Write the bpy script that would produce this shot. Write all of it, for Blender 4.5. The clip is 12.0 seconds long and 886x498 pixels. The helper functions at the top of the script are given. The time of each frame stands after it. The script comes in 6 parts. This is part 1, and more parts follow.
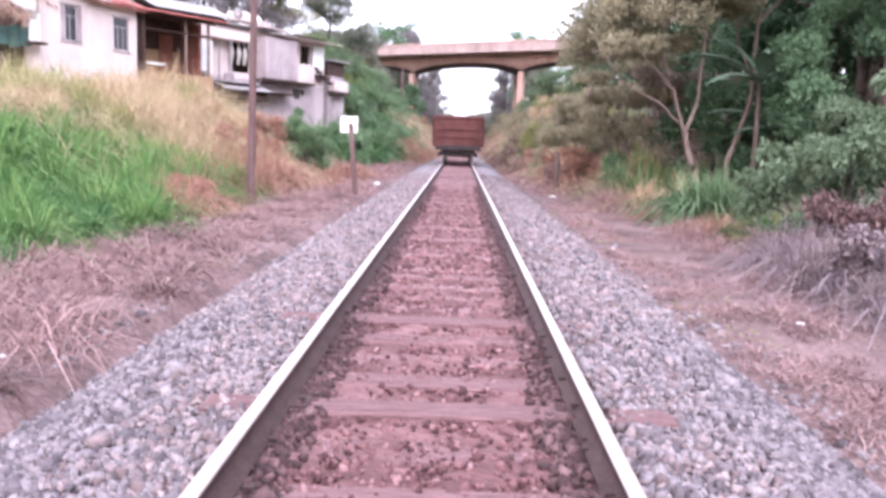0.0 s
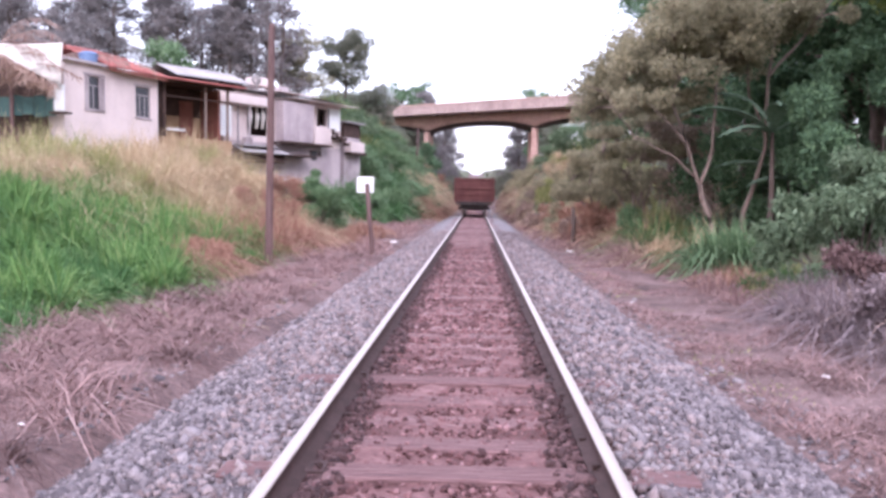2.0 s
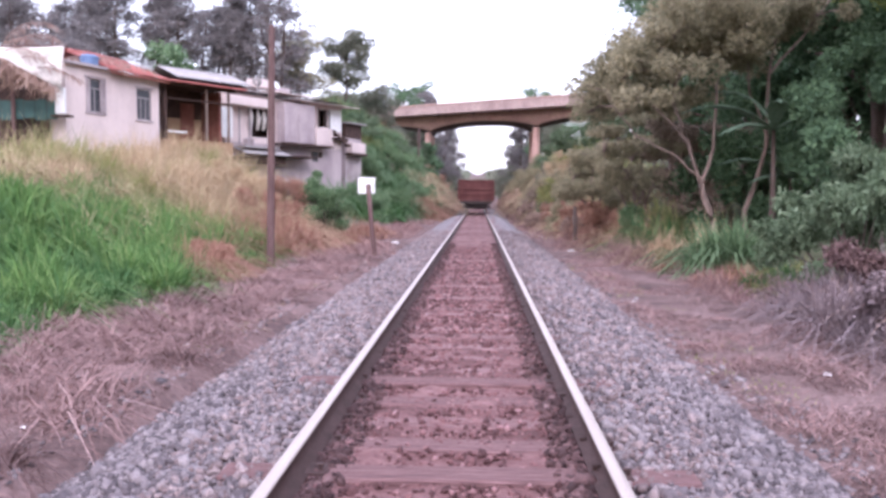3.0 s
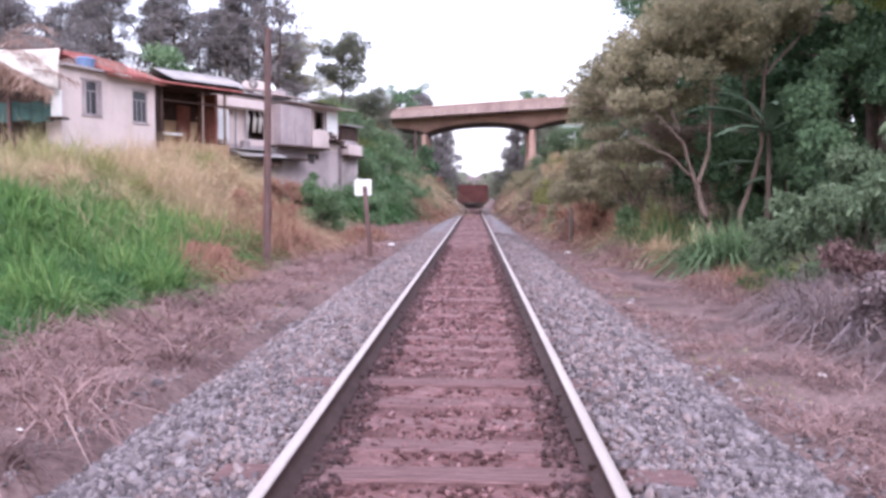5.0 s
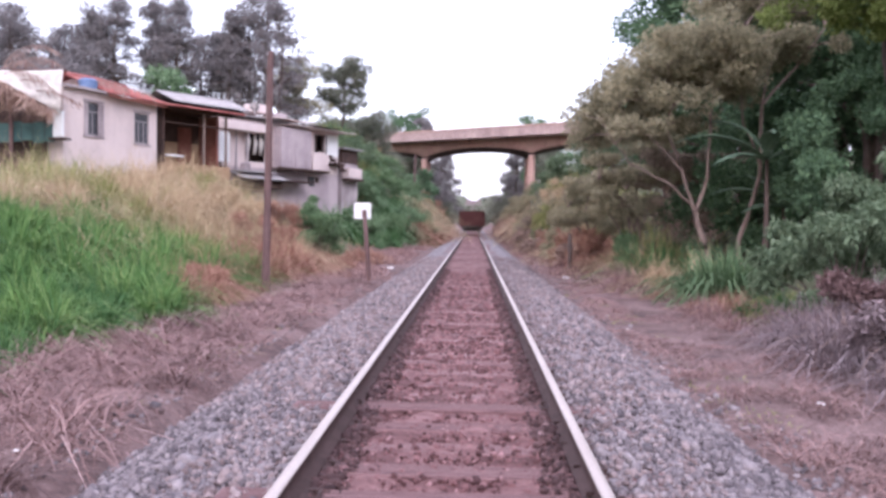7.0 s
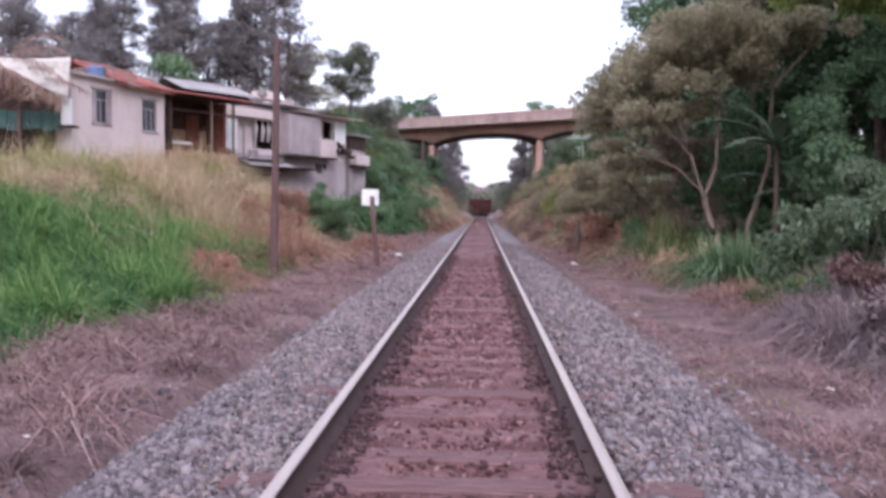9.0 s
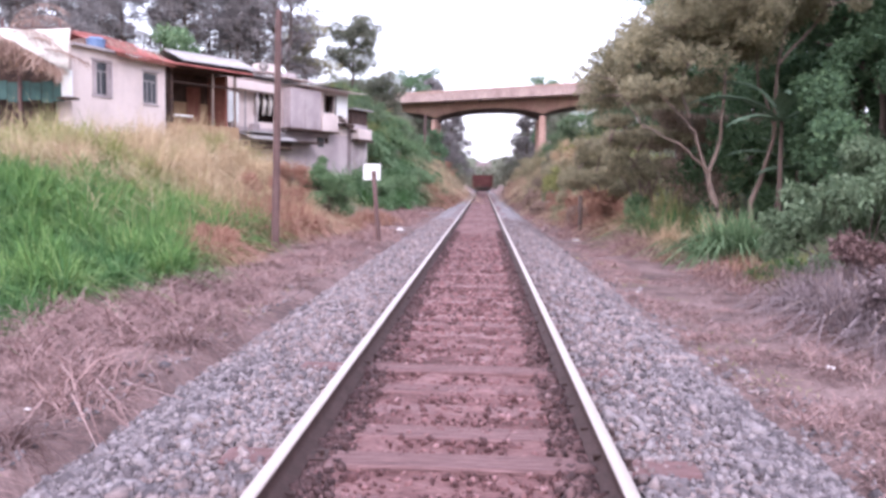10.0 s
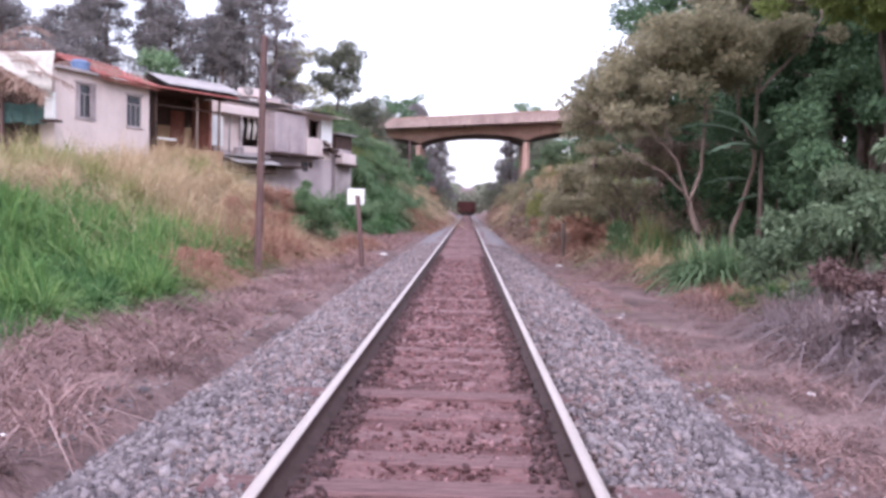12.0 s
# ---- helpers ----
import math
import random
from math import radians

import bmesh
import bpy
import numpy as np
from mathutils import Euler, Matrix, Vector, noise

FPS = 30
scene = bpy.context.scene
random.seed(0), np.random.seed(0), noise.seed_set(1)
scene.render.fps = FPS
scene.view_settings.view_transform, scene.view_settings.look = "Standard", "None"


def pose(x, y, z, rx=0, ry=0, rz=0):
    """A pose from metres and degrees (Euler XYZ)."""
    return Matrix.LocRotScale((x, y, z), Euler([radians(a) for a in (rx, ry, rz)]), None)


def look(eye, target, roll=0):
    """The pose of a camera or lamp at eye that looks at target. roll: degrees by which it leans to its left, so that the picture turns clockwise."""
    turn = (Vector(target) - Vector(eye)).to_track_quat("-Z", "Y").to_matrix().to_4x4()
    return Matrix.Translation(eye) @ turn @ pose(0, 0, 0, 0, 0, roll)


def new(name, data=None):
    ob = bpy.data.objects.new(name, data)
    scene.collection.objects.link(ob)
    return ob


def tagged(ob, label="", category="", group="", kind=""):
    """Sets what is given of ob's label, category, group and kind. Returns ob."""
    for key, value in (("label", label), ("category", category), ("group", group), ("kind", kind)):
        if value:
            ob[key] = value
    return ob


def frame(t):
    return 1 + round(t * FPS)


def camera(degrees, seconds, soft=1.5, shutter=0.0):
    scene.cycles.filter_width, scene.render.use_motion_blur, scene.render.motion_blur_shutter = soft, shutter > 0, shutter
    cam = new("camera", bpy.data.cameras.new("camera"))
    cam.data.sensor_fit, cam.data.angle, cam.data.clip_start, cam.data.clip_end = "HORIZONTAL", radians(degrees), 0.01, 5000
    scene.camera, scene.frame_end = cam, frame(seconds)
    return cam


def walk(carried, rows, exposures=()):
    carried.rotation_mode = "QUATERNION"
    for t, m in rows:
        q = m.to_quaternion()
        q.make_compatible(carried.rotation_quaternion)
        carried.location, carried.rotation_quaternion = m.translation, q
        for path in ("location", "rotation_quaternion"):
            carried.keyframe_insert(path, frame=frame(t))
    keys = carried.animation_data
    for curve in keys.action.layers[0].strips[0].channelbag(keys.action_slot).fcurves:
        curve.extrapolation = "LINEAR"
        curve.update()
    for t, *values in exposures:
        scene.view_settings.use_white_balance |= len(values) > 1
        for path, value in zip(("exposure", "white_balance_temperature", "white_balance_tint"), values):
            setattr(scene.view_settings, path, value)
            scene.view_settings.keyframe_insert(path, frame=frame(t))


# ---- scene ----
cam = camera(58.5, 12.0, soft=3.2, shutter=0.5)
PATH = [
    (0, (0.103, -0.066, 1.323), (0.071, 1.916, 1.049), 2.1),
    (0.5, (0.104, -0.071, 1.329), (0.031, 1.918, 1.131), 1.8),
    (1, (0.112, -0.025, 1.331), (0.03, 1.963, 1.127), 1.3),
    (1.5, (0.112, -0.056, 1.339), (0.047, 1.936, 1.169), 1.1),
    (2, (0.121, -0.071, 1.347), (0.04, 1.923, 1.214), 0.8),
    (2.5, (0.132, -0.077, 1.347), (0.04, 1.917, 1.226), 0.4),
    (2.7, (0.136, -0.079, 1.354), (0.049, 1.915, 1.227), 0.4),
    (4.3, (0.143, -0.068, 1.357), (0.056, 1.925, 1.217), 0.3),
    (4.5, (0.141, -0.079, 1.353), (0.062, 1.915, 1.223), 0.3),
    (5, (0.144, -0.093, 1.351), (0.066, 1.901, 1.223), 0.3),
    (5.5, (0.156, -0.097, 1.343), (0.058, 1.897, 1.222), 0.3),
    (6, (0.143, -0.109, 1.356), (0.087, 1.887, 1.245), 0.5),
    (6.5, (0.136, -0.106, 1.358), (0.038, 1.889, 1.257), 1.0),
    (7, (0.136, -0.125, 1.362), (0.061, 1.872, 1.294), 0.9),
    (7.2, (0.15, -0.114, 1.352), (0.064, 1.883, 1.298), 0.9),
    (8.8, (0.17, -0.126, 1.375), (0.05, 1.869, 1.307), 0.8),
    (9, (0.143, -0.106, 1.351), (0.048, 1.89, 1.249), 0.7),
    (9.5, (0.167, -0.065, 1.358), (0.097, 1.924, 1.164), 0.5),
    (10, (0.145, -0.068, 1.359), (0.047, 1.923, 1.194), 1.1),
    (10.5, (0.148, -0.066, 1.357), (0.032, 1.926, 1.222), 1.1),
    (11, (0.139, -0.085, 1.356), (0.038, 1.911, 1.277), 1.2),
    (11.5, (0.138, -0.08, 1.349), (0.04, 1.915, 1.238), 1.6),
    (12, (0.144, -0.072, 1.36), (0.086, 1.925, 1.259), 1.5),
]
walk(cam, [(t, look(eye, target, roll)) for t, eye, target, roll in PATH],
     [(0, 1.32, 5850, 30), (0.5, 1.15, 5800, 31), (1, 1.09, 5750, 31), (1.5, 0.99, 5750, 31), (2.5, 0.82, 5750, 31), (5, 0.73, 5780, 30), (7, 0.62, 5800, 30), (8.4, 0.53, 5800, 29), (8.8, 0.02, 5800, 28), (9, 0.24, 5800, 29), (9.4, 0.65, 5800, 30), (10, 0.93, 5800, 30), (10.5, 0.81, 5800, 30), (11.5, 0.58, 5800, 30), (12, 0.62, 5800, 30)])

# ---------------------------------------------------------------- light
world = bpy.data.worlds.new("sky")
scene.world = world
world.use_nodes = True
wn, wl = world.node_tree.nodes, world.node_tree.links
wn.clear()
w_out = wn.new("ShaderNodeOutputWorld")
w_sky = wn.new("ShaderNodeTexSky")
w_sky.sky_type, w_sky.sun_disc = "NISHITA", False
w_sky.sun_elevation, w_sky.sun_rotation = radians(38), radians(215)
w_sky.air_density, w_sky.dust_density = 1.4, 3.0
w_bg = wn.new("ShaderNodeBackground")
w_bg.inputs["Strength"].default_value = 0.07
wl.new(w_sky.outputs[0], w_bg.inputs["Color"])
# overcast layer: pale cloud with faint soft structure
w_tc, w_map, w_noise = wn.new("ShaderNodeTexCoord"), wn.new("ShaderNodeMapping"), wn.new("ShaderNodeTexNoise")
w_map.inputs["Scale"].default_value = (2.2, 2.2, 9.0)
w_noise.inputs["Scale"].default_value, w_noise.inputs["Detail"].default_value = 1.6, 5.0
w_ramp = wn.new("ShaderNodeValToRGB")
w_ramp.color_ramp.elements[0].position, w_ramp.color_ramp.elements[0].color = 0.3, (0.80, 0.83, 0.84, 1)
w_ramp.color_ramp.elements[1].position, w_ramp.color_ramp.elements[1].color = 0.62, (0.98, 1.0, 0.98, 1)
wl.new(w_tc.outputs["Generated"], w_map.inputs["Vector"])
wl.new(w_map.outputs[0], w_noise.inputs["Vector"])
wl.new(w_noise.outputs[0], w_ramp.inputs[0])
w_sep, w_rise, w_mul = wn.new("ShaderNodeSeparateXYZ"), wn.new("ShaderNodeMapRange"), wn.new("ShaderNodeMix")
w_rise.inputs[1].default_value, w_rise.inputs[2].default_value = 0.0, 1.0
w_rise.inputs[3].default_value, w_rise.inputs[4].default_value = 0.82, 1.35
w_mul.data_type, w_mul.blend_type = "RGBA", "MULTIPLY"
w_mul.inputs[0].default_value = 1.0
wl.new(w_tc.outputs["Generated"], w_sep.inputs[0])
wl.new(w_sep.outputs["Z"], w_rise.inputs[0])
wl.new(w_ramp.outputs[0], w_mul.inputs[6])
wl.new(w_rise.outputs[0], w_mul.inputs[7])
w_bg2 = wn.new("ShaderNodeBackground")
w_bg2.inputs["Strength"].default_value = 1.0
wl.new(w_mul.outputs[2], w_bg2.inputs["Color"])
w_add = wn.new("ShaderNodeAddShader")
wl.new(w_bg.outputs[0], w_add.inputs[0])
wl.new(w_bg2.outputs[0], w_add.inputs[1])
wl.new(w_add.outputs[0], w_out.inputs["Surface"])

sun = new("sun", bpy.data.lights.new("sun", "SUN"))
sun.data.energy, sun.data.angle, sun.data.color = 1.0, radians(20), (1.0, 0.95, 0.88)
sun.matrix_world = look((14, -22, 21), (0, 10, 0))


# ---------------------------------------------------------------- materials
def material(name, colours, scale=3.0, rough=0.85, metal=0.0, bump=0.3, bump_scale=40.0, island=0.0, per_object=0.0,
             stretch=(1, 1, 1), fine=None, spec=0.3, sheer=0.0, mottle=0.22, coords="Object", normal_dist=0.02):
    """A two-scale noise material. colours: list of (position, rgb) for the ramp."""
    m = bpy.data.materials.new(name)
    m.use_nodes = True
    n, l = m.node_tree.nodes, m.node_tree.links
    b = n["Principled BSDF"]
    tc, mp = n.new("ShaderNodeTexCoord"), n.new("ShaderNodeMapping")
    mp.inputs["Scale"].default_value = stretch
    l.new(tc.outputs[coords], mp.inputs["Vector"])
    big = n.new("ShaderNodeTexNoise")
    big.inputs["Scale"].default_value, big.inputs["Detail"].default_value = scale, 6.0
    big.inputs["Roughness"].default_value = 0.62
    l.new(mp.outputs[0], big.inputs["Vector"])
    fac = big.outputs[0]
    if island or per_object:
        src = n.new("ShaderNodeNewGeometry").outputs["Random Per Island"] if island else n.new("ShaderNodeObjectInfo").outputs["Random"]
        mx = n.new("ShaderNodeMix")
        mx.data_type = "FLOAT"
        mx.inputs[0].default_value = island or per_object
        l.new(fac, mx.inputs[2])
        l.new(src, mx.inputs[3])
        fac = mx.outputs[0]
    ramp = n.new("ShaderNodeValToRGB")
    el = ramp.color_ramp.elements
    while len(el) < len(colours):
        el.new(0.5)
    for e, (p, c) in zip(el, colours):
        e.position, e.color = p, (*c, 1)
    l.new(fac, ramp.inputs[0])
    small = n.new("ShaderNodeTexNoise")
    small.inputs["Scale"].default_value, small.inputs["Detail"].default_value = bump_scale, 4.0
    l.new(mp.outputs[0], small.inputs["Vector"])
    hv = n.new("ShaderNodeHueSaturation")
    rng = n.new("ShaderNodeMapRange")
    rng.inputs[1].default_value, rng.inputs[2].default_value = 0.3, 0.7
    rng.inputs[3].default_value, rng.inputs[4].default_value = 1 - mottle, 1 + mottle
    l.new(small.outputs[0], rng.inputs[0])
    l.new(rng.outputs[0], hv.inputs["Value"])
    l.new(ramp.outputs[0], hv.inputs["Color"])
    l.new(hv.outputs[0], b.inputs["Base Color"])
    b.inputs["Roughness"].default_value, b.inputs["Metallic"].default_value = rough, metal
    b.inputs["Specular IOR Level"].default_value = spec
    if bump:
        bp = n.new("ShaderNodeBump")
        bp.inputs["Strength"].default_value, bp.inputs["Distance"].default_value = bump, normal_dist
        l.new(small.outputs[0], bp.inputs["Height"])
        l.new(bp.outputs[0], b.inputs["Normal"])
    if sheer:
        # thin leaves let some light through
        tr, ms = n.new("ShaderNodeBsdfTranslucent"), n.new("ShaderNodeMixShader")
        ms.inputs[0].default_value = sheer
        l.new(hv.outputs[0], tr.inputs["Color"])
        l.new(b.outputs[0], ms.inputs[1])
        l.new(tr.outputs[0], ms.inputs[2])
        l.new(ms.outputs[0], n["Material Output"].inputs["Surface"])
    return m


M = {}
M["ballast"] = material("ballast_bed", [(0.3, (0.137, 0.116, 0.121)), (0.5, (0.217, 0.189, 0.197)), (0.72, (0.307, 0.274, 0.282))], 9, bump=0.9, bump_scale=22, normal_dist=0.06)
M["stone"] = material("granite_stone", [(0.0, (0.066, 0.056, 0.062)), (0.35, (0.141, 0.118, 0.124)), (0.7, (0.235, 0.201, 0.207)), (1.0, (0.324, 0.282, 0.282))], 6, bump=0.4, bump_scale=60, island=0.8)
M["red_stone"] = material("rust_stained_stone", [(0.0, (0.038, 0.017, 0.017)), (0.4, (0.113, 0.052, 0.052)), (0.75, (0.216, 0.109, 0.108)), (1.0, (0.431, 0.270, 0.269))], 4, bump=0.4, bump_scale=60, island=0.75)
M["heap"] = material("dark_rusty_stone", [(0.0, (0.029, 0.016, 0.017)), (0.45, (0.078, 0.042, 0.041)), (0.85, (0.157, 0.090, 0.088)), (1.0, (0.376, 0.271, 0.270))], 4, bump=0.4, bump_scale=60, island=0.75)
M["bed"] = material("rusty_dirt_bed", [(0.3, (0.074, 0.033, 0.031)), (0.47, (0.142, 0.068, 0.066)), (0.62, (0.206, 0.109, 0.106)), (0.75, (0.284, 0.164, 0.161))], 2.2, bump=0.8, bump_scale=26, mottle=0.3, normal_dist=0.04, stretch=(0.7, 1.6, 1))
M["sleeper"] = material("weathered_timber", [(0.25, (0.095, 0.049, 0.048)), (0.45, (0.177, 0.099, 0.098)), (0.62, (0.266, 0.163, 0.162)), (0.8, (0.431, 0.293, 0.293))], 3.5, bump=0.7, bump_scale=14, mottle=0.4, stretch=(0.45, 9, 6), per_object=0.2)
M["dusty"] = material("dusty_stone", [(0.0, (0.115, 0.081, 0.078)), (0.4, (0.207, 0.155, 0.152)), (0.8, (0.310, 0.247, 0.241)), (1.0, (0.414, 0.345, 0.339))], 6, bump=0.4, bump_scale=60, island=0.75)
M["rust"] = material("rusty_rail_steel", [(0.3, (0.052, 0.032, 0.029)), (0.7, (0.098, 0.059, 0.056))], 8, rough=0.7, metal=0.2, bump=0.2, bump_scale=60)
M["polished"] = material("polished_rail_steel", [(0.3, (0.483, 0.408, 0.372)), (0.7, (0.582, 0.510, 0.469))], 3, rough=0.58, metal=0.7, bump=0.03, bump_scale=90, stretch=(8, 0.4, 8))
M["straw"] = material("dry_straw", [(0.0, (0.273, 0.184, 0.121)), (0.4, (0.462, 0.341, 0.215)), (0.75, (0.630, 0.509, 0.331)), (1.0, (0.735, 0.619, 0.452))], 0.6, bump=0, island=0.6, sheer=0.25)
M["litter"] = material("dead_grass_litter", [(0.0, (0.138, 0.081, 0.075)), (0.4, (0.267, 0.163, 0.150)), (0.75, (0.404, 0.268, 0.251)), (1.0, (0.596, 0.431, 0.401))], 0.8, bump=0, island=0.7, sheer=0.15)
M["bracken"] = material("red_dry_bracken", [(0.0, (0.197, 0.094, 0.072)), (0.5, (0.371, 0.203, 0.146)), (1.0, (0.557, 0.364, 0.260))], 0.7, bump=0, island=0.65, sheer=0.2)
M["grass"] = material("green_grass", [(0.22, (0.035, 0.098, 0.030)), (0.42, (0.085, 0.19, 0.052)), (0.6, (0.165, 0.285, 0.085)), (0.8, (0.31, 0.385, 0.16))], 1.0, bump=0, island=0.36, sheer=0.16)
M["olive_grass"] = material("olive_grass", [(0.0, (0.135, 0.176, 0.068)), (0.5, (0.297, 0.311, 0.121)), (1.0, (0.540, 0.486, 0.230))], 0.35, bump=0, island=0.6, sheer=0.3)
M["grass_deep"] = material("deep_green_grass", [(0.0, (0.030, 0.083, 0.030)), (0.5, (0.063, 0.149, 0.048)), (1.0, (0.138, 0.241, 0.086))], 0.35, bump=0, island=0.5, sheer=0.12)
M["strap_leaf"] = material("strap_leaf", [(0.0, (0.061, 0.115, 0.054)), (0.5, (0.135, 0.223, 0.108)), (1.0, (0.270, 0.365, 0.203))], 0.6, bump=0, island=0.6, sheer=0.2)
M["litter_dark"] = material("dark_dead_grass", [(0.0, (0.075, 0.042, 0.04)), (0.5, (0.14, 0.085, 0.08)), (1.0, (0.25, 0.165, 0.155))], 0.8, bump=0, island=0.7, sheer=0.1)
M["brown_leaf"] = material("withered_brown_leaves", [(0.0, (0.147, 0.113, 0.083)), (0.5, (0.284, 0.224, 0.172)), (1.0, (0.483, 0.397, 0.310))], 0.6, bump=0, island=0.5, sheer=0.3)
M["leaf_lime"] = material("yellow_green_leaves", [(0.0, (0.112, 0.150, 0.045)), (0.5, (0.240, 0.300, 0.090)), (1.0, (0.450, 0.510, 0.195))], 0.5, bump=0, island=0.5, sheer=0.4)
M["dry_frond"] = material("dead_palm_frond", [(0.0, (0.17, 0.105, 0.09)), (0.5, (0.33, 0.225, 0.19)), (1.0, (0.52, 0.39, 0.33))], 0.8, bump=0, island=0.6, sheer=0.1)
M["leaf_grey"] = material("grey_olive_leaves", [(0.0, (0.143, 0.140, 0.090)), (0.45, (0.310, 0.286, 0.185)), (0.8, (0.548, 0.487, 0.326)), (1.0, (0.800, 0.685, 0.485))], 0.5, bump=0, island=0.38, sheer=0.48)
M["leaf_dull"] = material("dull_green_leaves", [(0.0, (0.096, 0.107, 0.075)), (0.5, (0.183, 0.194, 0.144)), (1.0, (0.350, 0.340, 0.273))], 0.5, bump=0, island=0.45, sheer=0.3)
M["brown_twig"] = material("brown_twigs", [(0.0, (0.158, 0.109, 0.085)), (0.5, (0.297, 0.210, 0.170)), (1.0, (0.473, 0.350, 0.289))], 0.8, bump=0, island=0.6)
M["leaf_dark"] = material("dark_green_leaves", [(0.0, (0.049, 0.095, 0.057)), (0.5, (0.108, 0.189, 0.101)), (1.0, (0.229, 0.350, 0.184))], 0.5, bump=0, island=0.55, sheer=0.15)
M["leaf_pine"] = material("dark_needle_leaves", [(0.0, (0.116, 0.120, 0.121)), (0.5, (0.216, 0.200, 0.200)), (1.0, (0.396, 0.348, 0.333))], 0.5, bump=0, island=0.55, sheer=0.3)
M["leaf_bush"] = material("soft_green_leaves", [(0.0, (0.060, 0.098, 0.050)), (0.5, (0.138, 0.197, 0.112)), (1.0, (0.29, 0.365, 0.235))], 0.7, bump=0, island=0.6, sheer=0.3)
M["leaf_green"] = material("mid_green_leaves", [(0.0, (0.070, 0.128, 0.073)), (0.5, (0.159, 0.256, 0.133)), (1.0, (0.317, 0.432, 0.240))], 0.6, bump=0, island=0.6, sheer=0.2)
M["leaf_banana"] = material("banana_leaf", [(0.2, (0.10, 0.165, 0.11)), (0.8, (0.235, 0.34, 0.24))], 1.2, rough=0.75, spec=0.15, bump=0.2, bump_scale=12, sheer=0.3)
M["dead_twig"] = material("grey_dead_twigs", [(0.0, (0.119, 0.087, 0.089)), (0.5, (0.212, 0.165, 0.170)), (1.0, (0.340, 0.272, 0.281))], 0.8, bump=0, island=0.6)
M["bark"] = material("pale_bark", [(0.3, (0.140, 0.098, 0.081)), (0.5, (0.225, 0.168, 0.140)), (0.75, (0.309, 0.246, 0.211))], 3, bump=0.5, bump_scale=18, stretch=(3, 3, 0.7))
M["bark_dark"] = material("dark_bark", [(0.3, (0.07, 0.05, 0.042)), (0.7, (0.15, 0.11, 0.095))], 3, bump=0.5, bump_scale=18, stretch=(3, 3, 0.7))
M["pole"] = material("weathered_pole_wood", [(0.3, (0.094, 0.054, 0.050)), (0.7, (0.167, 0.105, 0.099))], 3, bump=0.5, bump_scale=12, stretch=(5, 5, 0.4))
M["white"] = material("white_enamel", [(0.3, (0.76, 0.76, 0.74)), (0.7, (0.84, 0.84, 0.82))], 5, rough=0.45, bump=0.05)
M["wagon"] = material("oxide_red_steel", [(0.25, (0.058, 0.020, 0.017)), (0.5, (0.112, 0.040, 0.036)), (0.8, (0.16, 0.068, 0.06))], 1.4, rough=0.7, metal=0.1, bump=0.2, bump_scale=25)
M["under"] = material("grimy_underframe", [(0.3, (0.022, 0.018, 0.018)), (0.7, (0.06, 0.046, 0.042))], 4, rough=0.7, bump=0.2)
M["concrete"] = material("pink_concrete", [(0.25, (0.412, 0.255, 0.219)), (0.5, (0.546, 0.350, 0.296)), (0.8, (0.618, 0.420, 0.357))], 0.5, bump=0.3, bump_scale=9, stretch=(1, 1, 0.5))
M["parapet"] = material("stained_shaded_concrete", [(0.25, (0.30, 0.215, 0.20)), (0.5, (0.42, 0.31, 0.285)), (0.8, (0.50, 0.39, 0.355))], 0.6, bump=0.3, bump_scale=9, stretch=(1, 1, 0.35))
# dark concrete colour standing in for the shade under the arch
M["soot"] = material("shaded_concrete", [(0.25, (0.05, 0.036, 0.034)), (0.5, (0.085, 0.062, 0.058)), (0.8, (0.13, 0.095, 0.088))], 0.6, bump=0.3, bump_scale=9)
M["plaster"] = material("pinkish_render", [(0.2, (0.493, 0.404, 0.383)), (0.5, (0.664, 0.557, 0.524)), (0.8, (0.750, 0.640, 0.605))], 0.7, bump=0.05, mottle=0.05, bump_scale=14, stretch=(1, 1, 0.6))
M["plaster_grey"] = material("grimy_grey_render", [(0.3, (0.22, 0.175, 0.18)), (0.48, (0.39, 0.33, 0.33)), (0.7, (0.55, 0.48, 0.475))], 0.8, bump=0.05, bump_scale=12, mottle=0.08, stretch=(1, 1, 0.55))
M["plaster_mauve"] = material("weathered_mauve_render", [(0.25, (0.29, 0.235, 0.245)), (0.5, (0.43, 0.36, 0.365)), (0.75, (0.54, 0.46, 0.46))], 0.9, bump=0.05, bump_scale=12, mottle=0.08, stretch=(1, 1, 0.5))
M["tile"] = material("clay_roof_tile", [(0.2, (0.22, 0.07, 0.06)), (0.5, (0.37, 0.125, 0.11)), (0.85, (0.47, 0.22, 0.19))], 1.5, bump=0.3, bump_scale=20)
M["thatch"] = material("dry_palm_thatch", [(0.0, (0.17, 0.10, 0.08)), (0.4, (0.32, 0.21, 0.165)), (0.8, (0.50, 0.36, 0.29)), (1.0, (0.62, 0.48, 0.40))], 0.8, bump=0, island=0.7, sheer=0.1)
M["tin"] = material("weathered_roof_sheet", [(0.2, (0.218, 0.202, 0.196)), (0.5, (0.348, 0.326, 0.321)), (0.85, (0.457, 0.435, 0.424))], 1.0, rough=0.9, bump=0.15)
# dark timber; also stands in for shade in recesses and under slabs
M["wood_and_shade"] = material("dark_timber_and_shade", [(0.3, (0.035, 0.022, 0.018)), (0.7, (0.085, 0.05, 0.04))], 3, bump=0.3, bump_scale=16)
M["ochre"] = material("ochre_plaster", [(0.2, (0.24, 0.145, 0.085)), (0.5, (0.36, 0.235, 0.14)), (0.8, (0.43, 0.30, 0.19))], 1.0, bump=0.3)
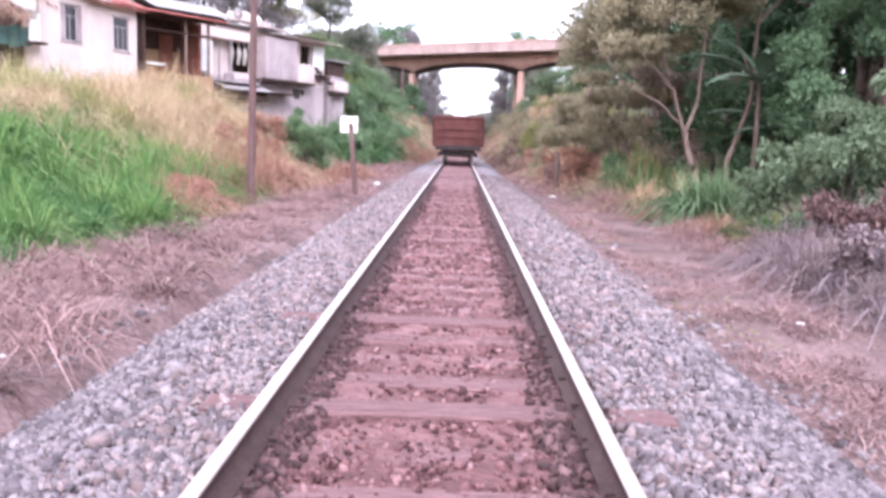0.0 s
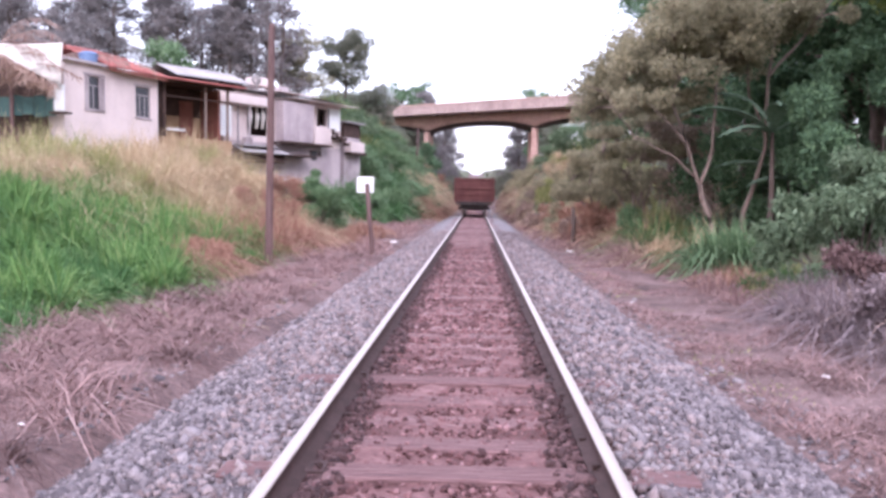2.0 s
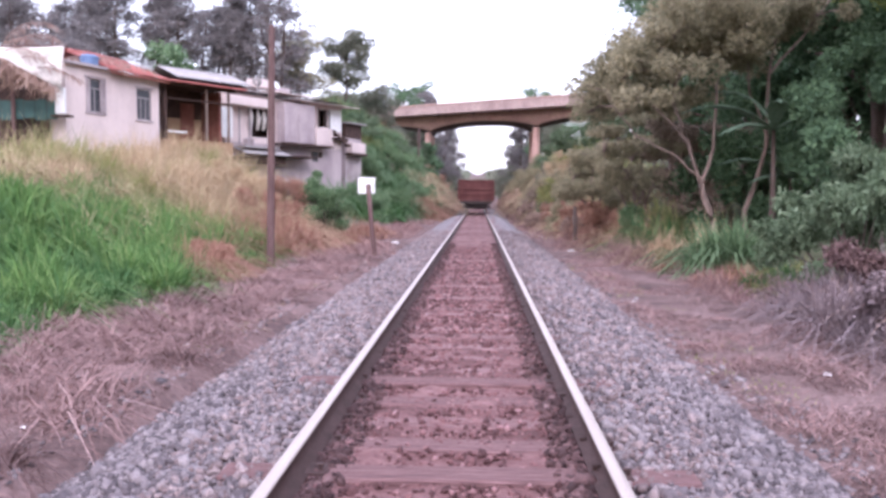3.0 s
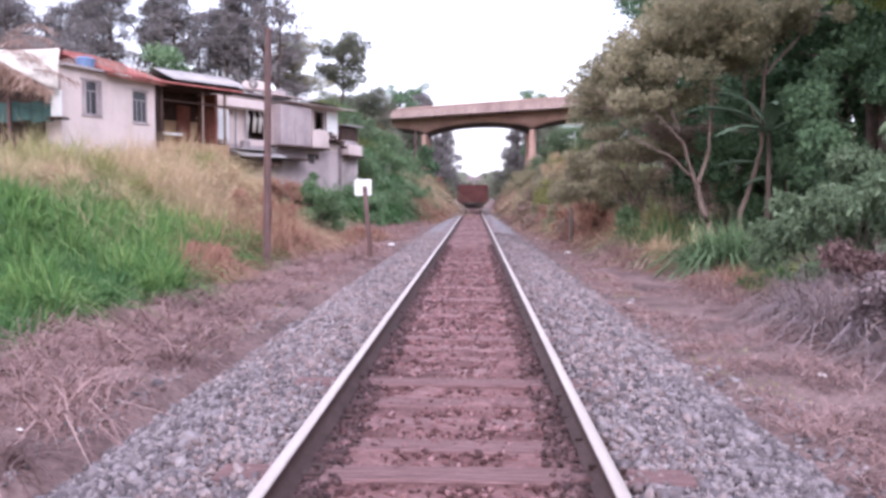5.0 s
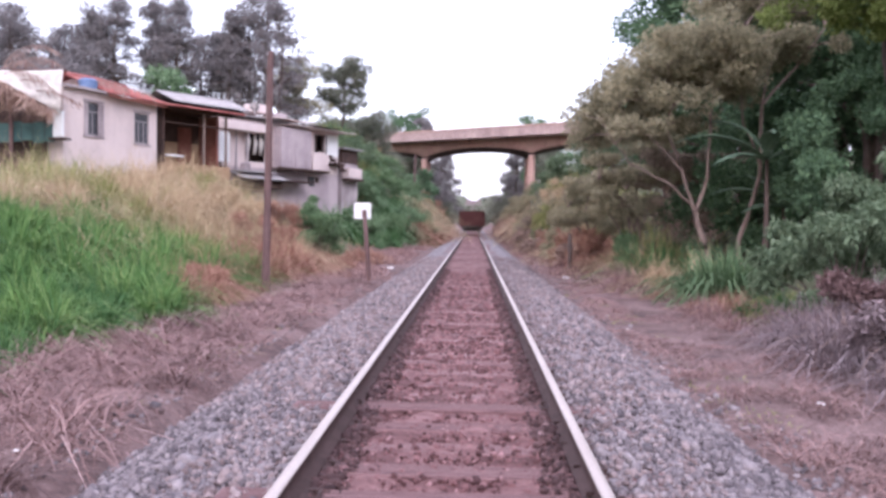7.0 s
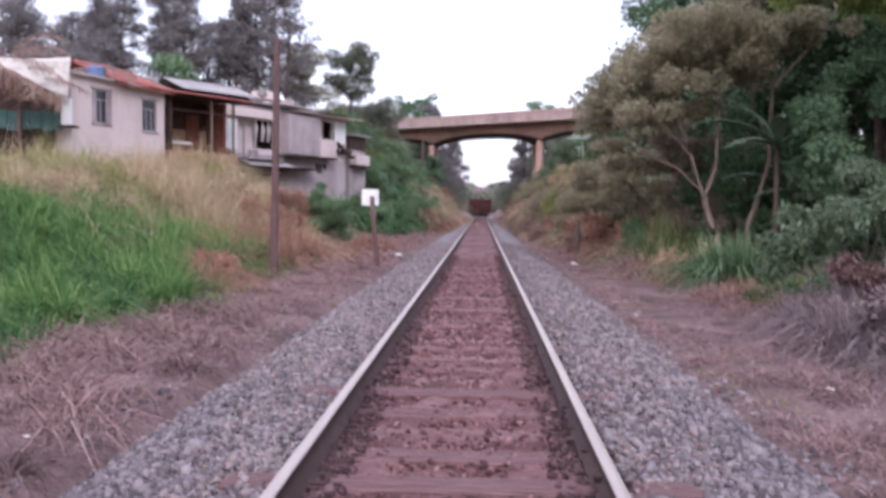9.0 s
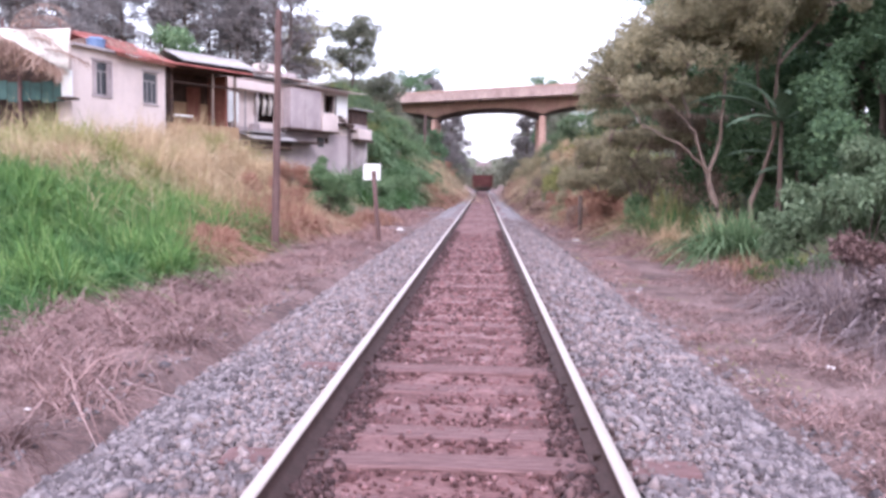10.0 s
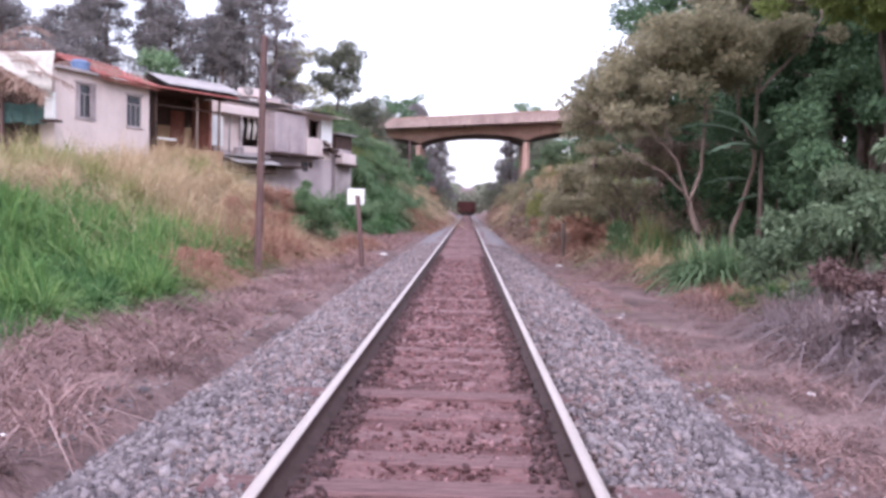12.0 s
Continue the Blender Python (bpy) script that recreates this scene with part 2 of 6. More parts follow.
M["red_wood"] = material("red_painted_wood", [(0.3, (0.17, 0.06, 0.045)), (0.7, (0.28, 0.12, 0.09))], 2, bump=0.2)
M["cloth"] = material("white_tarpaulin", [(0.2, (0.594, 0.547, 0.496)), (0.6, (0.720, 0.679, 0.624))], 1.2, rough=0.7, bump=0.3, bump_scale=3, normal_dist=0.1, sheer=0.2)
M["teal"] = material("faded_teal_boards", [(0.2, (0.030, 0.060, 0.057)), (0.6, (0.060, 0.120, 0.111)), (0.9, (0.120, 0.174, 0.162))], 1.6, bump=0.3)
M["blue"] = material("blue_plastic", [(0.3, (0.10, 0.16, 0.30)), (0.7, (0.17, 0.25, 0.40))], 2, rough=0.45, bump=0.1)
M["metal_frame"] = material("grey_window_frame", [(0.3, (0.22, 0.20, 0.20)), (0.7, (0.34, 0.31, 0.31))], 4, rough=0.5, bump=0.1)
M["paper"] = material("pale_rubbish", [(0.3, (0.70, 0.68, 0.66)), (0.7, (0.82, 0.80, 0.78))], 9, bump=0.2)
gl = bpy.data.materials.new("window_glass")
gl.use_nodes = True
gb = gl.node_tree.nodes["Principled BSDF"]
gb.inputs["Base Color"].default_value, gb.inputs["Roughness"].default_value = (0.075, 0.078, 0.085, 1), 0.25
gb.inputs["Specular IOR Level"].default_value = 0.25
M["glass"] = gl


def ground_material():
    """Dry pinkish verge turning to darker earth and thin green on the banks."""
    m = material("dry_verge_earth", [(0.28, (0.074, 0.047, 0.044)), (0.45, (0.140, 0.090, 0.084)), (0.6, (0.200, 0.132, 0.124)), (0.8, (0.29, 0.20, 0.19))], 1.1, bump=0.9, bump_scale=16, mottle=0.3, normal_dist=0.05)
    n, l = m.node_tree.nodes, m.node_tree.links
    b = n["Principled BSDF"]
    old = b.inputs["Base Color"].links[0].from_socket
    tc, sep = n.new("ShaderNodeTexCoord"), n.new("ShaderNodeSeparateXYZ")
    l.new(tc.outputs["Object"], sep.inputs[0])
    ab = n.new("ShaderNodeMath"); ab.operation = "ABSOLUTE"
    l.new(sep.outputs["X"], ab.inputs[0])
    nz = n.new("ShaderNodeTexNoise"); nz.inputs["Scale"].default_value, nz.inputs["Detail"].default_value = 0.7, 6
    l.new(tc.outputs["Object"], nz.inputs["Vector"])
    ad = n.new("ShaderNodeMath"); ad.operation = "MULTIPLY_ADD"; ad.inputs[1].default_value = 5.0
    l.new(nz.outputs[0], ad.inputs[0]); l.new(ab.outputs[0], ad.inputs[2])
    rg = n.new("ShaderNodeMapRange"); rg.inputs[1].default_value, rg.inputs[2].default_value = 8.2, 9.8
    l.new(ad.outputs[0], rg.inputs[0])
    mx = n.new("ShaderNodeMix"); mx.data_type = "RGBA"
    mx.inputs[7].default_value = (0.085, 0.092, 0.05, 1)
    l.new(rg.outputs[0], mx.inputs[0]); l.new(old, mx.inputs[6])
    l.new(mx.outputs[2], b.inputs["Base Color"])
    return m


M["ground"] = ground_material()


# ---------------------------------------------------------------- building helpers
def mesh_np(name, verts, faces, mats, index=None, smooth=False):
    """A mesh from arrays; faces all have the same number of corners."""
    me = bpy.data.meshes.new(name)
    verts, faces = np.asarray(verts, np.float32), np.asarray(faces, np.int32)
    k = faces.shape[1]
    me.vertices.add(len(verts)); me.vertices.foreach_set("co", verts.ravel())
    me.loops.add(faces.size); me.loops.foreach_set("vertex_index", faces.ravel())
    me.polygons.add(len(faces))
    me.polygons.foreach_set("loop_start", np.arange(0, faces.size, k, dtype=np.int32))
    for mt in mats if isinstance(mats, (list, tuple)) else [mats]:
        me.materials.append(mt)
    if index is not None:
        me.polygons.foreach_set("material_index", np.asarray(index, np.int32))
    me.update(calc_edges=True)
    me.validate()
    if smooth:
        me.polygons.foreach_set("use_smooth", np.ones(len(faces), bool))
    return me


def mesh_bm(name, bm, mat, smooth=False):
    me = bpy.data.meshes.new(name)
    bmesh.ops.recalc_face_normals(bm, faces=bm.faces)
    bm.to_mesh(me)
    bm.free()
    me.materials.append(mat)
    if smooth:
        for p in me.polygons:
            p.use_smooth = True
    return me


def thing(name, label, category, at=None, group="", kind=""):
    ob = new(name)
    if at is not None:
        ob.matrix_world = at
    return tagged(ob, label, category, group, kind)


def part(name, data, mat, parent, label="", at=None):
    """Links a bmesh or a mesh as one object under a thing or part."""
    me = mesh_bm(name, data, mat) if isinstance(data, bmesh.types.BMesh) else data
    ob = new(name, me)
    ob.parent = parent
    if at is not None:
        ob.matrix_basis = at
    return tagged(ob, label)


def box(x0, x1, y0, y1, z0, z1, bevel=0.0, bm=None):
    bm = bm or bmesh.new()
    r = bmesh.ops.create_cube(bm, size=1, matrix=Matrix.Translation(((x0 + x1) / 2, (y0 + y1) / 2, (z0 + z1) / 2)) @ Matrix.Diagonal((x1 - x0, y1 - y0, z1 - z0, 1)))
    if bevel:
        es = list({e for v in r["verts"] for e in v.link_edges})
        bmesh.ops.bevel(bm, geom=es, offset=bevel, segments=1, affect="EDGES")
    return bm


def tube(points, radii, sides=7):
    """Vertices and quads of a tapered tube along points."""
    pts = [Vector(p) for p in points]
    vs, fs = [], []
    for i, p in enumerate(pts):
        d = (pts[min(i + 1, len(pts) - 1)] - pts[max(i - 1, 0)]).normalized()
        a = d.orthogonal().normalized() if abs(d.z) > 0.95 else Vector((0, 0, 1)).cross(d).normalized()
        b = d.cross(a)
        for k in range(sides):
            an = 2 * math.pi * k / sides
            vs.append(p + (a * math.cos(an) + b * math.sin(an)) * radii[i])
    for i in range(len(pts) - 1):
        for k in range(sides):
            q = (k + 1) % sides
            fs.append((i * sides + k, i * sides + q, (i + 1) * sides + q, (i + 1) * sides + k))
    # end cap: fan collapsed onto the first ring vertex pairs
    top = len(vs); vs.append(pts[-1])
    o = (len(pts) - 1) * sides
    for k in range(0, sides):
        fs.append((o + k, o + (k + 1) % sides, top, top))
    return vs, fs


def tubes_mesh(name, runs, mat, sides=7):
    vs, fs = [], []
    for pts, rad, *k in runs:
        v, f = tube(pts, rad, k[0] if k else sides)
        o = len(vs)
        vs += v
        fs += [tuple(i + o for i in q) for q in f]
    me = bpy.data.meshes.new(name)
    me.from_pydata([tuple(v) for v in vs], [], [q if q[2] != q[3] else q[:3] for q in fs])
    me.materials.append(mat)
    me.polygons.foreach_set("use_smooth", np.ones(len(me.polygons), bool))
    me.update()
    return me


def S(x, a, b):
    t = np.clip((np.asarray(x, float) - a) / (b - a), 0, 1)
    return t * t * (3 - 2 * t)


def G(x, y):
    """Height of the ground: a flat verge each side of the track, then banks that close in towards the bridge."""
    x, y = np.asarray(x, float), np.asarray(y, float)
    far = S(y, 46, 66) * (1 - 0.6 * S(y, 130, 220))
    l = -x
    ls = 6.0 - 3.0 * S(y, 46, 66)
    left = -0.45 + 2.5 * S(l, ls, ls + 8.5) * (1 - far) + 8.8 * np.clip((l - ls) / 8.0, 0, 1) ** 0.95 * far + 0.02 * np.maximum(l - 14, 0)
    rs = 4.6 + 2.0 * S(y, 10, 22) - 3.6 * S(y, 32, 60)
    right = -0.6 + 2.8 * S(x, rs, rs + 7.5) * (1 - far) + (5.0 * np.clip((x - rs) / 5.0, 0, 1) + 2.6 * S(x, rs + 4, rs + 11)) * far + 0.03 * np.maximum(x - 14, 0)
    left = left + 1.25 * np.exp(-((x + 12.4) / 2.0) ** 2 - ((y - 35.5) / 4.5) ** 2)
    z = np.where(x < 0, left, right)
    z = z + 0.05 * np.sin(x * 2.1 + 0.7 * y) * np.cos(y * 1.3) * S(np.abs(x), 2.6, 4) + 0.16 * np.sin(x * 0.7 + 1) * np.sin(y * 0.43) * S(np.abs(x), 4, 8)
    z = z + 0.07 * np.sin(x * 5.3 + np.sin(y * 2.2) * 1.7) * np.sin(y * 3.1 + x) * S(l, 3.1, 4.2) * (1 - S(l, 6.5, 8))
    z = np.where(np.abs(x) < 2.75, -0.62, z)
    return z + 26 * S(y, 420, 900) + 10 * S(np.abs(x), 60, 220)


rng = np.random.default_rng(7)


def blades(name, xs, ys, h, width, mat, lean=0.5, droop=0.5, sink=0.03, zs=None, leanto=None, least=0.08):
    """Curved grass blades as one mesh: base points, heights and widths by array."""
    n = len(xs)
    h = np.broadcast_to(h, n) * rng.uniform(0.6, 1.15, n)
    z = (G(xs, ys) if zs is None else zs) - sink
    an = rng.uniform(0, 2 * math.pi, n) if leanto is None else leanto + rng.normal(0, 0.7, n)
    ln = np.abs(rng.normal(0, lean, n)) + least
    dx, dy = np.cos(an), np.sin(an)
    fa = rng.uniform(0, math.pi, n)
    wx, wy = np.cos(fa) * width / 2, np.sin(fa) * width / 2
    far = np.mean(ys) > 15
    ts, wd = ((0.0, 0.55, 1.0), (0.9, 1.0, 0.0)) if far else ((0.0, 0.4, 0.75, 1.0), (0.8, 1.0, 0.7, 0.0))
    nv = 2 * len(ts) - 1
    V = np.zeros((n, nv, 3), np.float32)
    k = 0
    for t, w in zip(ts, wd):
        r = h * (ln * t * (0.4 + t))
        cz = z + h * (t - droop * ln * t * t * t)
        cx, cy = xs + dx * r, ys + dy * r
        if w > 0:
            V[:, k] = np.stack([cx - wx * w, cy - wy * w, cz], 1)
            V[:, k + 1] = np.stack([cx + wx * w, cy + wy * w, cz], 1)
            k += 2
        else:
            V[:, k] = np.stack([cx, cy, cz], 1)
    F = [[0, 1, 3], [0, 3, 2], [2, 3, 4]] if far else [[0, 1, 3], [0, 3, 2], [2, 3, 5], [2, 5, 4], [4, 5, 6]]
    F = (np.arange(n)[:, None, None] * nv + np.array(F)[None]).reshape(-1, 3)
    return mesh_np(name, V.reshape(-1, 3), F, mat)


def leaves(name, pts, size, mat, aspect=0.45, hang=0.35):
    """Small folded leaves at the points, each four corners."""
    pts = np.asarray(pts, np.float32)
    n = len(pts)
    sz = size * rng.uniform(0.55, 1.3, n)
    a = rng.normal(0, 1, (n, 3)); a[:, 2] -= hang
    a /= np.linalg.norm(a, axis=1)[:, None]
    b = np.cross(a, rng.normal(0, 1, (n, 3))); b /= np.linalg.norm(b, axis=1)[:, None]
    c = np.cross(a, b)
    V = np.zeros((n, 4, 3), np.float32)
    V[:, 0] = pts
    V[:, 1] = pts + a * (sz * 0.5)[:, None] + b * (sz * aspect * 0.5)[:, None]
    V[:, 2] = pts + a * sz[:, None] - c * (sz * 0.12)[:, None]
    V[:, 3] = pts + a * (sz * 0.5)[:, None] - b * (sz * aspect * 0.5)[:, None] + c * (sz * 0.1)[:, None]
    F = np.array([[0, 1, 2], [0, 2, 3]])
    F = (np.arange(n)[:, None, None] * 4 + F[None]).reshape(-1, 3)
    return mesh_np(name, V.reshape(-1, 3), F, mat)


def cluster(centres, radii, n, shell=0.55, flat=0.75):
    """n points spread over clumps round the centres, thicker towards each clump's upper shell."""
    centres, radii = np.asarray(centres, float), np.asarray(radii, float)
    i = rng.choice(len(centres), n, p=radii ** 2 / np.sum(radii ** 2))
    d = rng.normal(0, 1, (n, 3)); d /= np.linalg.norm(d, axis=1)[:, None]
    r = radii[i] * (shell + (1 - shell) * rng.random(n)) * rng.uniform(0.75, 1.12, n)
    d[:, 2] *= flat
    return centres[i] + d * r[:, None]


def tree(name, label, x, y, height, spread, trunk_r, mat_leaf, mat_bark, n_leaf, leaf, limbs=7, bare=0.4, lean=(0, 0), clump=0.9,
         seed=1, category="tree", group="", droop=0.0, narrow=False, sub=4):
    """A tapered trunk that forks into limbs and twigs, with clumps of leaves round the twig ends."""
    r = random.Random(seed)
    z0 = float(G(x, y)) - 0.15
    th = thing(name, label, category, pose(x, y, z0), group)
    runs, centres, radii = [], [], []
    N = 7
    sway = [(r.uniform(-1, 1) * 0.03 * height, r.uniform(-1, 1) * 0.03 * height) for _ in range(N)]
    stem = []
    for i in range(N):
        t = i / (N - 1)
        stem.append(Vector((lean[0] * t + sway[i][0] * t, lean[1] * t + sway[i][1] * t, height * 0.9 * t)))
    runs.append((stem, [trunk_r * (1.25 if i == 0 else 1) * (1 - 0.82 * i / (N - 1)) for i in range(N)]))
    for k in range(limbs):
        t = bare + (0.98 - bare) * (k + r.random() * 0.7) / limbs
        i = min(int(t * (N - 1)), N - 2)
        p0 = stem[i].lerp(stem[i + 1], t * (N - 1) - i)
        an = k * 2.4 + r.uniform(-0.5, 0.5)
        reach = spread * ((1.05 - t) ** 0.6 * 1.15 if narrow else r.uniform(0.65, 1.0) * (1.15 - 0.55 * t))
        rise = height * (r.uniform(-0.02, 0.08) if narrow else r.uniform(0.06, 0.2))
        d = Vector((math.cos(an), math.sin(an), 0))
        mid = p0 + d * reach * 0.5 + Vector((r.uniform(-.2, .2), r.uniform(-.2, .2), rise * 0.75))
        end = p0 + d * reach + Vector((0, 0, rise - droop * reach))
        lr = trunk_r * (1 - 0.8 * t) * 0.55
        runs.append(([p0, p0.lerp(mid, 0.5) + Vector((0, 0, 0.05 * reach)), mid, end], [lr, lr * 0.8, lr * 0.55, lr * 0.15]))
        for j in range(sub):
            q = p0.lerp(end, 0.35 + 0.65 * (j + r.random()) / sub) + Vector((r.uniform(-1, 1), r.uniform(-1, 1), r.uniform(-0.35, 0.8))) * clump * 0.9
            s0 = mid.lerp(end, r.random() * 0.6)
            runs.append(([s0, s0.lerp(q, 0.6) + Vector((0, 0, 0.1)), q], [lr * 0.35, lr * 0.22, 0.01], 3))
            centres.append(q); radii.append(clump * r.uniform(0.55, 1.15))
    centres.append(stem[-1]); radii.append(clump * 0.8)
    part("trunk", tubes_mesh("trunk", runs, mat_bark, 6), None, th)
    part("crown", leaves("crown", cluster(centres, radii, n_leaf), leaf, mat_leaf), None, th)
    return th


def shrub(name, label, x, y, w, h, mat_leaf, n_leaf, leaf, seed=1, category="bush", aspect=0.45, clump=0.4, group="", hang=0.35):
    r = random.Random(seed)
    z0 = float(G(x, y)) - 0.05
    th = thing(name, label, category, pose(x, y, z0), group)
    runs, cs, rd = [], [], []
    for k in range(int(16 + w * 4)):
        an, q = r.uniform(0, 6.283), math.sqrt(r.random())
        zz = h * r.uniform(0.15, 1.0) * (1 - 0.45 * q * q)
        p = Vector((math.cos(an) * q * w / 2, math.sin(an) * q * w / 2, zz))
        runs.append(([Vector((p.x * 0.25, p.y * 0.25, 0)), Vector((p.x * 0.6, p.y * 0.6, zz * 0.65)), p], [0.022, 0.014, 0.005]))
        cs.append(p); rd.append(clump * r.uniform(0.6, 1.2))
    part("branchwork", tubes_mesh("branchwork", runs, M["bark_dark"], 4), None, th)
    part("foliage", leaves("foliage", cluster(cs, rd, n_leaf, 0.35), leaf, mat_leaf, aspect, hang), None, th)
    return th


# ---------------------------------------------------------------- ground and ballast
def build_ground():
    gx = np.unique(np.concatenate([np.arange(-30, 30.1, 0.5), np.arange(-9, 9.1, 0.25), np.linspace(-700, 700, 71)]))
    gy = np.unique(np.concatenate([np.arange(-30, 30, 0.75), np.arange(30, 200, 2.5), np.linspace(200, 1500, 50), [-300, -150, -80]]))
    X, Y = np.meshgrid(gx, gy)
    V = np.stack([X.ravel(), Y.ravel(), G(X, Y).ravel()], 1)
    nx = len(gx)
    i = (np.arange(len(gy) - 1)[:, None] * nx + np.arange(nx - 1)[None]).ravel()
    tagged(new("ground", mesh_np("ground", V, np.stack([i, i + 1, i + nx + 1, i + nx], 1), M["ground"], smooth=True)),
           "dry pinkish earth verge rising into overgrown banks", "ground", kind="structure")


BED = [(-2.75, -0.66), (-2.3, -0.43), (-1.75, -0.225), (-1.1, -0.19), (-0.95, -0.20), (0.95, -0.20), (1.1, -0.19), (1.8, -0.225), (2.35, -0.45), (2.8, -0.72)]


def bed_z(x):
    return np.interp(x, [p[0] for p in BED], [p[1] for p in BED])


def build_ballast():
    gy = np.concatenate([np.arange(-20, 40, 0.25), np.arange(40, 400, 4)])
    gx = np.unique(np.concatenate([np.linspace(-2.75, 2.8, 45), [-0.98, 0.98]]))
    X, Y = np.meshgrid(gx, gy)
    Z = bed_z(X) + 0.018 * np.sin(X * 9 + Y * 5) * np.cos(Y * 7.3 - X * 4) + rng.normal(0, 0.006, X.shape)
    Z = np.where((np.abs(X) > 2.6), bed_z(X), Z)
    nx = len(gx)
    i = (np.arange(len(gy) - 1)[:, None] * nx + np.arange(nx - 1)[None]).ravel()
    V = np.stack([X.ravel(), Y.ravel(), Z.ravel()], 1)
    mid, along = (X[:-1, :-1].ravel() + X[1:, 1:].ravel()) / 2, Y[:-1, :-1].ravel()
    tagged(new("ballast_bed", mesh_np("ballast_bed", V, np.stack([i, i + 1, i + nx + 1, i + nx], 1), [M["ballast"], M["bed"], M["ground"]], np.where(np.abs(mid) < 0.96, 1, np.where(np.abs(mid) > 2.4 + 0.16 * np.sin(along * 1.7) + 0.12 * np.sin(along * 4.3 + mid), 2, 0)), smooth=True)),
           "raised bed of grey crushed stone under the track", "ballast", kind="structure")


def stones(name, xs, ys, size, mat, label, lift=0.0):
    """Crushed stones: flattened, knocked-about angular blocks as one mesh."""
    n = len(xs)
    bm = bmesh.new()
    bmesh.ops.create_cube(bm, size=1.25)
    bmesh.ops.triangulate(bm, faces=bm.faces)
    base = np.array([v.co[:] for v in bm.verts]); F = np.array([[v.index for v in f.verts] for f in bm.faces])
    bm.free()
    k = len(base)
    P = base[None] * rng.uniform(0.6, 1.25, (n, k, 1))
    P *= rng.uniform(0.5, 1.3, (n, 1, 3))
    q = rng.normal(0, 1, (n, 4)); q /= np.linalg.norm(q, axis=1)[:, None]
    w, x, y, z = q.T
    R = np.stack([1 - 2 * (y * y + z * z), 2 * (x * y - z * w), 2 * (x * z + y * w), 2 * (x * y + z * w), 1 - 2 * (x * x + z * z), 2 * (y * z - x * w),
                  2 * (x * z - y * w), 2 * (y * z + x * w), 1 - 2 * (x * x + y * y)], 1).reshape(n, 3, 3)
    P = np.einsum("nij,nkj->nki", R, P) * (size * np.exp(rng.normal(0, 0.33, n)))[:, None, None]
    zb = np.where((xs > -2.7) & (xs < 2.72), bed_z(xs), G(xs, ys))
    P += np.stack([xs, ys, zb + lift + rng.uniform(-0.004, 0.018, n)], 1)[:, None]
    F = (np.arange(n)[:, None, None] * k + F[None]).reshape(-1, 3)
    return tagged(new(name, mesh_np(name, P.reshape(-1, 3), F, mat)), label, "gravel", kind="stuff")


def thin(n, x0, x1, y0, y1):
    """Points denser towards the near end of the stretch."""
    return rng.uniform(x0, x1, n), y0 * (y1 / y0) ** rng.random(n)


build_ground()
build_ballast()
def shoulder(n, y0, y1):
    """Ballast spread on both shoulders, thinning out past the toe."""
    xs, ys = thin(n, 0.93, 2.3, y0, y1)
    xs = np.where(rng.random(n) < 0.30, 1.95 + np.abs(rng.normal(0, 0.46, n)), xs)
    xs = np.where(rng.random(n) < 0.5, -xs, xs + 0.05)
    # two sleeper ends lie bare
    k = ~((np.abs(ys - 4.215) < 0.125) & (np.abs(xs) < 1.36)) & ~((np.abs(ys - 6.395) < 0.1) & (xs < 0) & (xs > -1.3))
    return xs[k], ys[k]


grey = "loose grey crushed granite ballast stones beside the rails"
stones("ballast_stones", *shoulder(19000, 2.2, 8), 0.0245, M["stone"], grey)
stones("ballast_stones", *shoulder(9000, 8, 30), 0.032, M["stone"], grey)
stones("ballast_stones", *shoulder(9000, 7, 36), 0.031, M["dusty"], "dusty pinkish ballast stones on the shoulders")
stones("ballast_stones", *shoulder(3500, 0.05, 2.2), 0.03, M["stone"], grey)
red = "rust-stained small stones and dirt between the rails"
stones("bed_stones", *thin(4600, -0.79, 0.79, 2.2, 8), 0.0165, M["red_stone"], red, -0.006)
stones("bed_stones", *thin(4500, -0.79, 0.79, 8, 24), 0.024, M["red_stone"], red, -0.008)
stones("ballast_stones", *(lambda x, y: (np.where(rng.random(len(x)) < 0.5, -x, x), y))(*thin(5500, 0.92, 1.65, 2.2, 30)), 0.024, M["dusty"], "dusty pinkish ballast stones close to the rails", 0.006)
# darker heaps lying against the inner side of the rails
side = rng.choice([-1, 1], 5200)
stones("bed_stones", side * (0.56 + 0.21 * rng.random(5200) ** 0.6), 2.2 * (26 / 2.2) ** rng.random(5200), 0.0255, M["heap"], red, 0.004)


